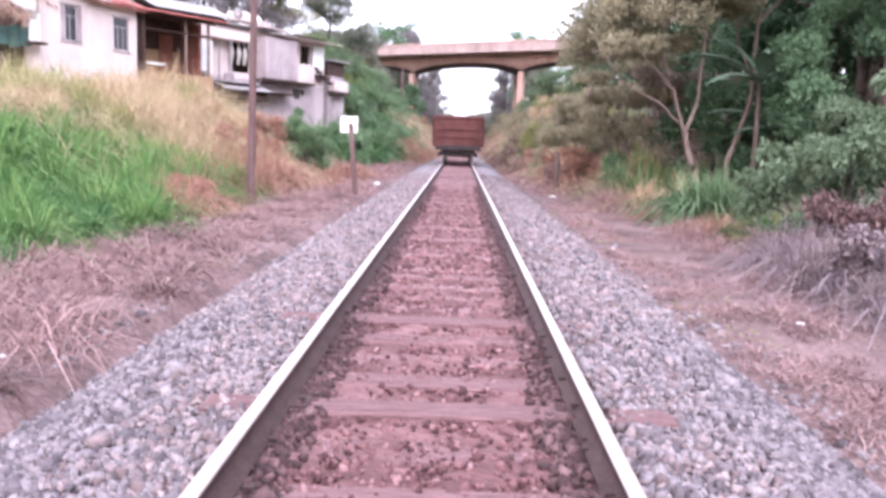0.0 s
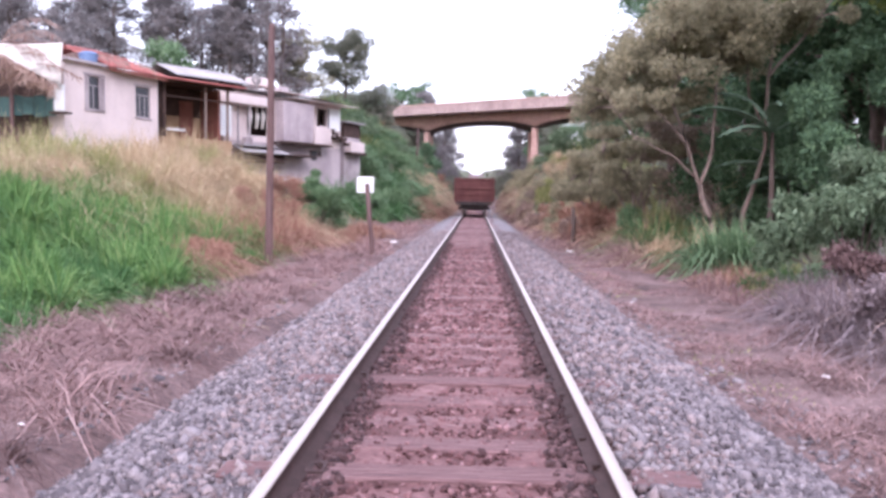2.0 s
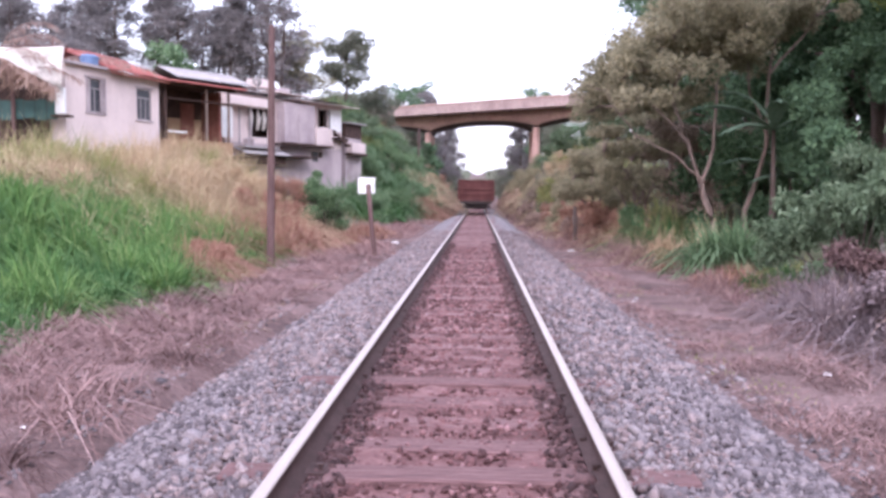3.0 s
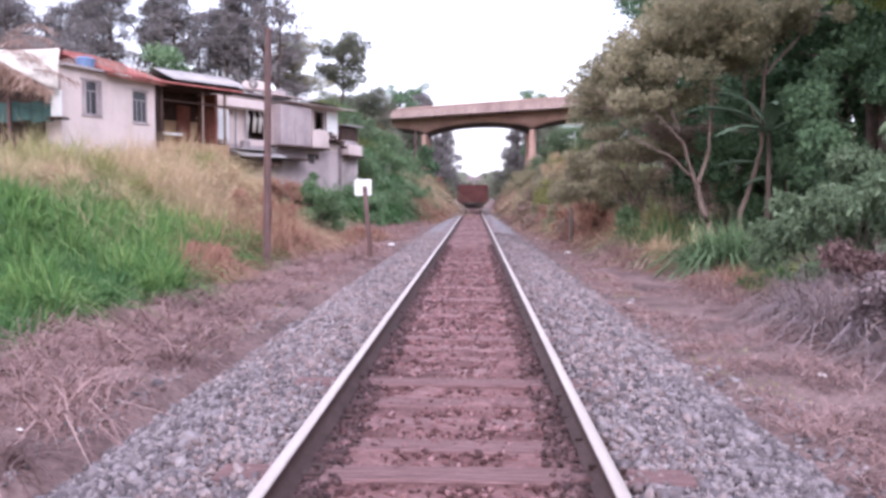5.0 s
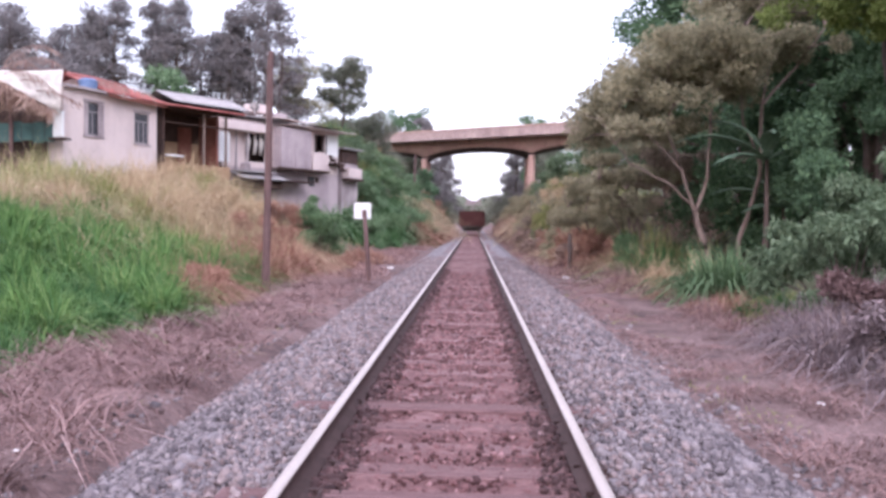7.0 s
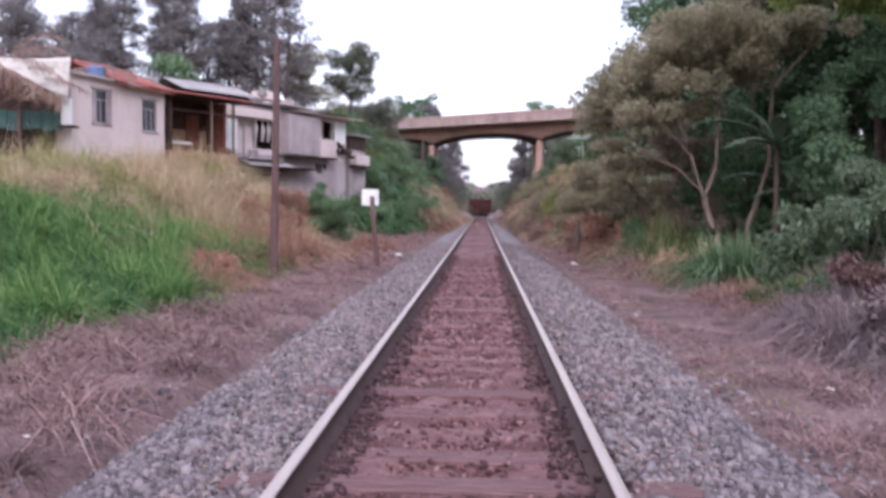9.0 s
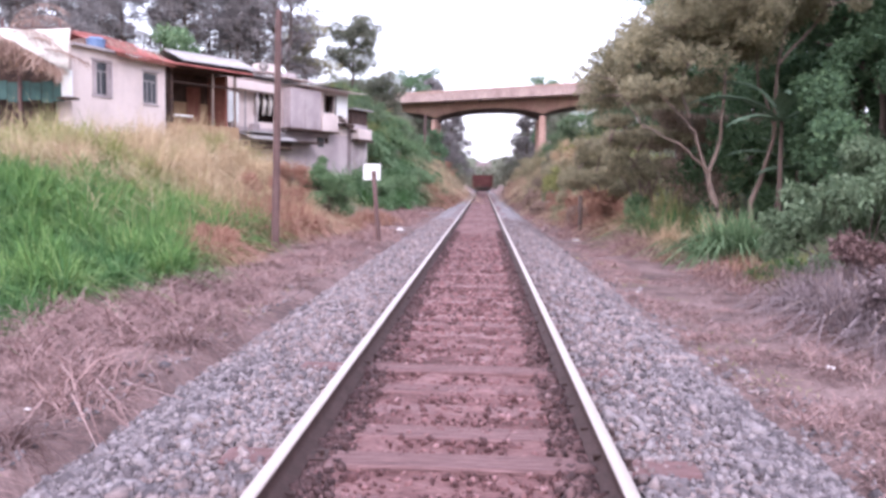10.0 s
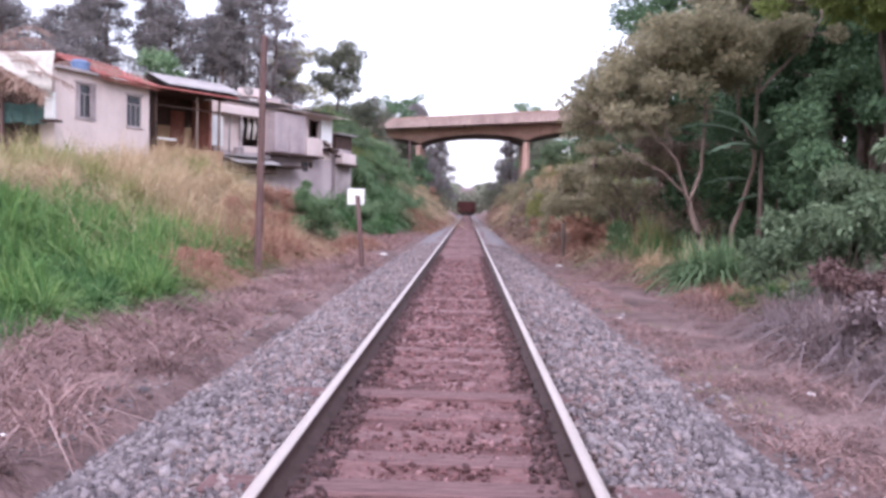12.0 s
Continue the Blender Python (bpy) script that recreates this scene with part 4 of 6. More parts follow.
def build_awning():
    th = thing("tarpaulin_shelter", "lean-to shelter with creased cream tarpaulin and faded teal boards", "shelter", pose(-16.3, 31.3, 0))
    # tarp: hangs from a top rail, lower edge sweeping up to the far end
    n = 24
    V, F = [], []
    for i in range(n + 1):
        t = i / n
        x = -t * 3.4
        zb = 5.55 + 1.5 * min(1, max(0, t - 0.04) * 1.1)
        for j in range(9):
            u = j / 8
            z = 7.2 * (1 - u) + min(zb, 7.05) * u
            crease = 0.09 * abs(math.sin(t * 5 + u * 2.6)) + 0.05 * math.sin(t * 17 + u * 5)
            V.append((x, -0.25 - crease * (0.3 + u) - 0.25 * u * u, z - 0.06 * math.sin(t * math.pi) * (1 - u)))
    for i in range(n):
        for j in range(8):
            o = i * 9 + j
            F.append((o, o + 1, o + 10, o + 9))
    tp = part("tarpaulin", mesh_np("tarpaulin", V, F, M["cloth"], smooth=True), None, th, "creased cream tarpaulin sheet")
    so = tp.modifiers.new("thickness", "SOLIDIFY")
    so.thickness = 0.012
    part("top_rail", tubes_mesh("top_rail", [([(0.1, -0.22, 7.2), (-4.4, -0.22, 7.2)], [0.04, 0.04])], M["pole"], 8), None, th)
    for x in (-2.2, -4.2):
        part("post", box(x - 0.06, x + 0.06, -0.2, -0.08, 0.9, 7.18, 0.01), M["pole"], th)
    part("white_pillar", box(-0.5, -0.12, -0.12, 0.06, 4.55, 5.6, 0.01), M["white"], th)
    for k in range(8):
        part("board", box(-4.2 + k * 0.47, -3.76 + k * 0.47, 0.0, 0.04, 4.3 + 0.05 * (k % 3), 5.15 - 0.06 * (k % 2), 0.006), M["teal"], th)
    part("back_wall", box(-4.4, -1.2, 0.6, 0.75, 0.9, 6.6), M["wood_and_shade"], th)
    part("shelf", box(-0.6, 0.15, -0.3, 0.1, 4.42, 4.5, 0.01), M["wood_and_shade"], th)
    # palm thatch eave in front of the tarpaulin, fronds hanging down, and a second one behind it
    n = 420
    u = rng.random(n)
    d = rng.random(n)
    xs, ys = -16.3 - 3.0 * u, 30.15 + 0.35 * d
    zs = 5.3 + 1.62 * u + 0.25 * d
    tagged(new("palm_thatch", blades("palm_thatch", xs, ys, -(0.42 + 0.85 * u) * rng.uniform(0.5, 1.5, n), 0.04, M["thatch"], 0.75, 0.2, zs=zs)), "pale brown dry palm thatch hanging below the tarpaulin", "thatch", kind="stuff")
    sh = thing("thatch_frame", "rough pole frame under the dry thatch", "frame", pose(-19.2, 33.2, 0))
    for x in (-1.2, 0.1, 1.3):
        part("pole", tubes_mesh("pole", [([(x, 0, 1.0), (x + 0.05, 0, 4.5), (x, 0, 8.0)], [0.07, 0.06, 0.05])], M["pole"], 6), None, sh)
    # dead palm fronds arching over the shelter and lying across the flat end of the roof
    for k, (x, y, z, an, up, ln) in enumerate(((-19.9, 33.0, 7.7, 5, 62, 2.6), (-19.6, 33.1, 7.6, -15, 34, 2.6), (-18.4, 33.2, 7.4, 165, 52, 2.2), (-18.9, 32.8, 7.3, -30, 15, 2.0),
                                               (-18.6, 30.9, 7.0, -20, 10, 2.2), (-17.9, 30.8, 6.7, -30, 5, 2.2), (-17.2, 30.7, 6.3, -10, 0, 2.0), (-18.9, 30.6, 6.5, -60, 10, 2.2),
                                               (-18.2, 33.8, 7.0, 10, 26, 3.0), (-17.6, 34.3, 6.9, -5, 34, 2.6), (-16.9, 34.6, 6.9, 150, 24, 2.6), (-17.8, 33.2, 7.0, 40, 20, 2.6), (-16.6, 35.2, 6.9, 15, 30, 2.2))):
        dead_frond(x, y, z, an, up, ln, 200 + k)


def dead_frond(x, y, z, an, up, ln, seed):
    """A bent midrib with thin dry leaflets hanging from both sides."""
    r = random.Random(seed)
    th = thing("dead_palm_frond", "dry grey-brown palm frond with hanging leaflets", "palm frond", pose(x, y, z, 0, 0, an), "dead palm fronds")
    pts, el, p = [], radians(up), Vector((0, 0, 0))
    n = 14
    for i in range(n + 1):
        pts.append(p.copy())
        p += Vector((math.cos(el), 0, math.sin(el))) * ln / n
        el -= radians(up + 35) / n
    part("midrib", tubes_mesh("midrib", [(pts, [0.03 - 0.024 * i / n for i in range(n + 1)])], M["dry_frond"], 5), None, th)
    V, F = [], []
    for i in range(2, n):
        for s in (-1, 1):
            for _ in range(2):
                b = pts[i].lerp(pts[i + 1], r.random())
                l = ln * r.uniform(0.14, 0.26)
                e = b + Vector((l * 0.45, s * l * r.uniform(0.2, 0.6), -l * r.uniform(0.4, 0.9)))
                m = b.lerp(e, 0.5) + Vector((0, 0, 0.06))
                w = Vector((0.016, 0, 0.004))
                o = len(V)
                V += [b, m - w, m + w, e]
                F += [(o, o + 1, o + 2), (o + 1, o + 3, o + 2)]
    part("fringe", mesh_np("fringe", [tuple(v) for v in V], F, M["dry_frond"]), None, th)


build_house_one()
build_porch_house()
build_shack()
build_awning()


# ---------------------------------------------------------------- posts, sign, litter
def build_posts():
    p = thing("line_pole", "tall brown weathered timber pole without wires", "pole", pose(-5.04, 19.65, -0.6))
    bm = bmesh.new()
    bmesh.ops.create_cone(bm, cap_ends=True, segments=12, radius1=0.105, radius2=0.08, depth=6.1, matrix=Matrix.Translation((0, 0, 3.05)) @ Matrix.Rotation(radians(0.8), 4, "Y"))
    part("shaft", bm, M["pole"], p)
    bm = bmesh.new()
    bmesh.ops.create_cone(bm, cap_ends=True, segments=12, radius1=0.085, radius2=0.04, depth=0.08, matrix=Matrix.Translation((0.045, 0, 6.13)))
    part("cap", bm, M["pole"], p)
    s = thing("track_sign", "blank square white plate on leaning brown post", "sign", pose(-2.97, 23.8, -0.65))
    part("post", tubes_mesh("post", [([(0, 0, 0), (-0.11, 0.02, 1.2), (-0.21, 0.04, 2.35)], [0.075, 0.07, 0.065])], M["pole"], 8), None, s)
    part("plate", box(-0.53, -0.01, 0.115, 0.135, 2.07, 2.56, 0.006), M["white"], s, "white square plate")
    for z in (2.16, 2.3):
        part("bolt", box(-0.225, -0.185, -0.03, 0.114, z - 0.015, z + 0.015, 0.004), M["rust"], s)
    q = thing("short_post", "short dark stump post in dry grass", "post", pose(4.0, 31.6, -0.8))
    part("post", tubes_mesh("post", [([(0, 0, 0), (0.03, 0, 0.9), (0.0, 0, 1.75)], [0.09, 0.085, 0.07])], M["bark_dark"], 8), None, q)
    part("cap", box(-0.07, 0.07, -0.07, 0.07, 1.74, 1.78, 0.01), M["bark_dark"], q)
    f = thing("line_pole", "thin dark pole on the far bank", "pole", pose(-5.2, 71, 0))
    part("shaft", tubes_mesh("shaft", [([(0, 0, -0.5), (0, 0, 4), (0.05, 0, 7.4)], [0.10, 0.09, 0.07])], M["pole"], 8), None, f)
    part("cap", box(-0.03, 0.13, -0.08, 0.08, 7.38, 7.44, 0.01), M["pole"], f)


def build_litter():
    spots = [(4.0, 8.7, 0.10), (-3.82, 18.7, 0.14), (-3.33, 9.2, 0.10), (-3.33, 5.75, 0.055), (3.5, 28.3, 0.22), (-2.95, 21.5, 0.12), (-3.6, 8.9, 0.06), (3.1, 14.9, 0.07),
             (-2.99, 6.42, 0.05), (-3.5, 5.3, 0.05), (-2.62, 12.5, 0.16), (3.4, 20, 0.1), (-3.0, 30, 0.25), (3.2, 38, 0.2), (-3.6, 12.2, 0.1), (1.9, 5.6, 0.06)]
    r = random.Random(9)
    for x, y, w in spots:
        bm = bmesh.new()
        bmesh.ops.create_icosphere(bm, subdivisions=2, radius=0.5)
        for v in bm.verts:
            v.co = Vector((v.co.x * w * 1.3, v.co.y * w, max(v.co.z, -0.2) * w * 0.45)) * (1 + 0.25 * noise.noise(v.co * 4 + Vector((x, y, 0))))
        z = float(G(x, y)) if abs(x) > 2.75 else float(bed_z(x))
        ob = new("crumpled_wrapper", mesh_bm("crumpled_wrapper", bm, M["paper"]))
        ob.matrix_world = pose(x, y, z + w * 0.07, 0, 0, r.uniform(0, 180))
        tagged(ob, "crumpled pale plastic wrapper lying on the verge", "litter", "litter on the verge")


build_posts()
build_litter()


# ---------------------------------------------------------------- wagon
def build_wagon():
    th = thing("gondola_wagon", "oxide-red open steel freight wagon rolling away on the track", "freight wagon", pose(0, 46.4, 0))
    W, Lw, z0, z1 = 1.42, 10.4, 0.98, 2.72
    part("end_wall", box(-W, W, 0, 0.07, z0, z1), M["wagon"], th)
    part("end_wall", box(-W, W, Lw - 0.07, Lw, z0, z1), M["wagon"], th)
    for s in (-1, 1):
        part("side_wall", box(min(s * W, s * (W - 0.07)), max(s * W, s * (W - 0.07)), 0.071, Lw - 0.071, z0, z1), M["wagon"], th)
        for k in range(9):
            y = 0.5 + k * (Lw - 1.0) / 8
            part("side_rib", box(min(s * (W + 0.002), s * (W + 0.1)), max(s * (W + 0.002), s * (W + 0.1)), y - 0.06, y + 0.06, z0 + 0.02, z1 - 0.1, 0.01), M["wagon"], th)
        part("corner_post", box(min(s * (W + 0.003), s * (W - 0.12)), max(s * (W + 0.003), s * (W - 0.12)), -0.06, -0.002, z0 - 0.05, z1 + 0.02, 0.01), M["wagon"], th)
        part("ladder", box(s * 1.12 - 0.012, s * 1.12 + 0.012, -0.12, -0.062, z0 - 0.35, z1 - 0.25), M["wagon"], th)
    for z in (z0 + 0.02, z0 + 0.48, z0 + 0.92, z1 - 0.16):
        part("end_rib", box(-W + 0.125, W - 0.125, -0.085, -0.002, z, z + 0.11, 0.015), M["wagon"], th)
    part("floor", box(-W + 0.072, W - 0.072, 0.072, Lw - 0.072, z0, z0 + 0.06), M["wagon"], th)
    part("sill", box(-W + 0.1, W - 0.1, -0.10, 0.16, z0 - 0.24, z0 - 0.004, 0.02), M["under"], th)
    part("centre_beam", box(-0.3, 0.3, 0.165, Lw - 0.165, z0 - 0.36, z0 - 0.005), M["under"], th)
    part("end_beam", box(-1.0, 1.0, 0.2, 0.5, 0.42, z0 - 0.245, 0.03), M["under"], th)
    part("brake_cylinder", box(-0.55, 0.2, 0.6, 1.2, 0.4, 0.72, 0.08), M["under"], th)
    part("coupler", box(-0.12, 0.12, -0.55, -0.105, z0 - 0.3, z0 - 0.02, 0.04), M["under"], th)
    part("brake_hose", tubes_mesh("brake_hose", [([(0.35, -0.1, 0.75), (0.36, -0.25, 0.6), (0.33, -0.28, 0.35)], [0.025, 0.025, 0.03])], M["under"], 8), None, th)
    wheels = []
    rw = 0.42
    tread = [(0.0, 0.28), (0.0, 0.41), (0.01, rw + 0.028), (0.03, rw + 0.028), (0.04, rw), (0.125, rw - 0.006), (0.135, 0.39), (0.135, 0.30)]
    for yb in (1.7, Lw - 1.7):
        bg = part("bogie", box(-0.75, 0.75, yb - 0.18, yb + 0.18, 0.36, 0.60, 0.03), M["under"], th, "grimy cast bogie")
        for s in (-1, 1):
            part("side_frame", box(s * 1.08 - 0.09, s * 1.08 + 0.09, yb - 1.1, yb + 1.1, 0.36, 0.62, 0.06), M["under"], bg)
        for ya in (yb - 0.85, yb + 0.85):
            V, F, idx = [], [], []
            n = 28
            for s in (-1, 1):
                o = len(V)
                for dx, rr in [(0.0, 0.0)] + tread + [(0.135, 0.0)]:
                    for k in range(n):
                        a = 2 * math.pi * k / n
                        V.append((s * (0.80 + dx), rr * math.cos(a), rr * math.sin(a)))
                m = len(tread) + 2
                for i in range(m - 1):
                    for k in range(n):
                        F.append((o + i * n + k, o + i * n + (k + 1) % n, o + (i + 1) * n + (k + 1) % n, o + (i + 1) * n + k))
                        idx.append(1 if 3 <= i <= 6 else 0)
            o = len(V)
            for x in (-0.8, 0.8):
                for k in range(n):
                    a = 2 * math.pi * k / n
                    V.append((x, 0.08 * math.cos(a), 0.08 * math.sin(a)))
            for k in range(n):
                F.append((o + k, o + (k + 1) % n, o + n + (k + 1) % n, o + n + k)); idx.append(0)
            w = part("wheelset", mesh_np("wheelset", V, F, [M["under"], M["polished"]], idx), None, th, "wheel pair with polished treads", at=pose(0, ya, rw))
            wheels.append((w, ya))
    return th, wheels, rw


wagon, wheelsets, wheel_r = build_wagon()


# ---------------------------------------------------------------- plants
def stuff(name, me, label, category="grass"):
    return tagged(new(name, me), label, category, kind="stuff")


def tussocks(n, x0, x1, y0, y1, clump, h, per=60, keep=None):
    """Base points gathered into tussocks of different height, taller at each tussock's heart."""
    m = max(3, n // per)
    cx, cy, ch = rng.uniform(x0, x1, m), rng.uniform(y0, y1, m), h * rng.uniform(0.5, 1.3, m)
    cr = clump * rng.uniform(0.5, 1.4, m)
    i = rng.integers(0, m, n)
    dx, dy = rng.normal(0, 1, n), rng.normal(0, 1, n)
    xs, ys = cx[i] + dx * cr[i], cy[i] + dy * cr[i]
    hs = ch[i] * np.exp(-0.18 * (dx * dx + dy * dy))
    k = np.ones(n, bool) if keep is None else keep(xs, ys)
    # trodden ground before the pole
    k &= ~((np.abs(xs + 4.95) < 0.55) & (ys > 16.9) & (ys < 19.9))
    return xs[k], ys[k], hs[k]


def sward(name, label, mat, n, x0, x1, y0, y1, clump, h, width, lean, droop, category="grass", keep=None, leanto=None, per=60, least=0.08):
    xs, ys, hs = tussocks(n, x0, x1, y0, y1, clump, h, per, keep)
    return stuff(name, blades(name, xs, ys, hs, width, M[mat], lean, droop, leanto=leanto, least=least), label, category)


def build_left_growth():
    lush = "lush tall green guinea grass on the bank"

    def inside(x, y):
        return -x > 5.15 + 0.035 * (y - 8) + 0.22 * np.sin(y * 1.3) + 0.12 * np.sin(y * 3.1)
    # overhanging front of the grass, then the deeper stand behind it
    sward("tall_green_grass", lush, "grass", 13000, -6.8, -5.1, 7.2, 16.5, 0.24, 1.1, 0.019, 0.7, 1.0, keep=inside, per=520)
    sward("tall_green_grass", lush, "grass_deep", 13000, -7.4, -5.2, 7.2, 17, 0.24, 0.85, 0.022, 0.7, 0.95, keep=inside, per=240)
    sward("tall_green_grass", lush, "grass", 18000, -11.0, -6.0, 7, 19, 0.24, 1.3, 0.019, 0.8, 0.95, keep=inside, per=560)
    sward("tall_green_grass", lush, "grass", 15000, -11.5, -6.4, 15, 24, 0.27, 1.2, 0.02, 0.8, 0.95, per=380)
    sward("tall_green_grass", lush, "grass_deep", 11000, -12.5, -6.1, 9, 25, 0.3, 1.0, 0.022, 0.8, 0.9, per=220)
    sward("tall_green_grass", lush, "grass", 4000, -20, -6.5, -2, 7, 0.4, 1.2, 0.03, 0.7, 0.7, per=150)
    half = "half-dry olive grass on the bank"
    sward("olive_tall_grass", half, "olive_grass", 8000, -17, -7.2, 18, 28, 0.3, 1.35, 0.016, 0.9, 0.85, per=260)
    sward("olive_tall_grass", half, "olive_grass", 15000, -19, -7.6, 24, 40, 0.34, 1.9, 0.02, 0.8, 0.8, per=240, keep=lambda x, y: -x < 0.62 * y)
    seed = "straw-coloured tall seeding grass below the houses"
    sward("dry_tall_grass", seed, "straw", 19000, -20, -8.0, 26.5, 40, 0.36, 2.05, 0.017, 0.95, 0.88, keep=lambda x, y: -x < 0.66 * y, per=260)
    sward("dry_tall_grass", seed, "straw", 11000, -12.5, -6.9, 25, 32, 0.28, 2.5, 0.015, 0.8, 0.95, per=340)
    sward("dry_tall_grass", seed, "straw", 9000, -19, -10.5, 21, 31, 0.3, 1.5, 0.017, 0.9, 0.95, keep=lambda x, y: -x < 0.66 * y, per=280)
    sward("seed_stalks", "thin pale seeding grass stalks above the green", "straw", 2200, -15, -7.0, 17, 28, 0.5, 1.8, 0.010, 0.7, 0.8, per=60)
    red = "collapsed red-brown dry bracken"
    sward("dry_bracken", red, "bracken", 6500, -6.1, -5.2, 15.0, 18.4, 0.26, 1.15, 0.015, 1.0, 0.95, "bracken", per=330)
    sward("dry_bracken", red, "bracken", 8500, -8.0, -5.5, 20.5, 29, 0.3, 1.7, 0.017, 0.95, 0.92, "bracken", per=330)
    sward("tall_green_grass", lush, "grass", 8000, -9.0, -5.9, 18, 24.5, 0.27, 1.45, 0.019, 0.85, 0.95, per=420)
    sward("dry_tall_grass", seed, "straw", 2500, -8.2, -5.7, 24, 29, 0.28, 1.8, 0.016, 0.9, 0.95, per=300)
    sward("olive_tall_grass", half, "olive_grass", 3000, -8.2, -6.6, 20.5, 29, 0.28, 1.6, 0.016, 0.9, 0.95, per=300)
    sward("dry_bracken", red, "bracken", 4200, -5.6, -4.1, 28, 36, 0.28, 0.9, 0.02, 1.0, 0.9, "bracken", per=220)
    sward("toe_straw", "arching dead straw tufts at the foot of the grass", "litter", 9000, -6.0, -4.0, 6.8, 19, 0.2, 0.62, 0.012, 1.4, 0.85, per=260, least=0.45)
    sward("toe_straw", "arching dead straw tufts at the foot of the grass", "litter_dark", 9000, -5.6, -3.0, 3.6, 24, 0.2, 0.4, 0.012, 1.4, 0.8, per=220, least=0.4)
    sward("dead_grass", "darker dead grass along the ballast toe", "litter_dark", 6000, -4.4, -2.6, 3.2, 14, 0.22, 0.16, 0.010, 1.3, 0.6, per=90, least=0.4)
    flat = "flattened pinkish dead grass on the verge"
    sward("dead_grass", flat, "litter", 17000, -6.6, -2.9, 3, 30, 0.26, 0.36, 0.012, 1.3, 0.6, least=0.55, keep=lambda x, y: -x > 2.85, per=130)
    sward("trailing_straw", "long pale dry stalks lying over the verge", "litter", 5000, -6.0, -3.2, 5.5, 22, 0.3, 0.6, 0.013, 1.3, 0.58, least=0.75)
    sward("dead_grass", flat, "litter", 9000, -5.2, -2.8, 24, 75, 0.3, 0.4, 0.03, 1.2, 0.6)
    sward("verge_weeds", "small patches of fresh green weeds on the verge", "grass_deep", 1500, -4.9, -4.0, 13.2, 15.2, 0.16, 0.2, 0.014, 0.9, 0.7, per=260)
    bank = "deep green creeping grass hanging down the steep bank"
    sward("bank_grass", bank, "leaf_green", 18000, -12.5, -4.2, 49, 86, 0.4, 1.9, 0.05, 0.75, 1.0, per=240)
    sward("bank_grass", bank, "grass_deep", 16000, -12.5, -4.4, 49, 82, 0.35, 1.5, 0.055, 0.75, 0.95, per=200)
    sward("bank_straw", "drooping pale dry grass along the crest of the bank", "olive_grass", 6500, -13, -7.5, 50, 86, 0.4, 2.1, 0.035, 0.75, 0.95, per=160)
    sward("bank_straw", "drooping pale dry grass on steep bank", "straw", 9000, -6.2, -3.4, 62, 92, 0.3, 2.2, 0.04, 0.85, 0.95, per=160)
    sward("bank_bracken", "red-brown dry growth at the foot of the bank", "bracken", 9000, -5.0, -2.8, 58, 100, 0.4, 1.6, 0.045, 0.8, 1.0, "bracken", leanto=-0.5, per=160)


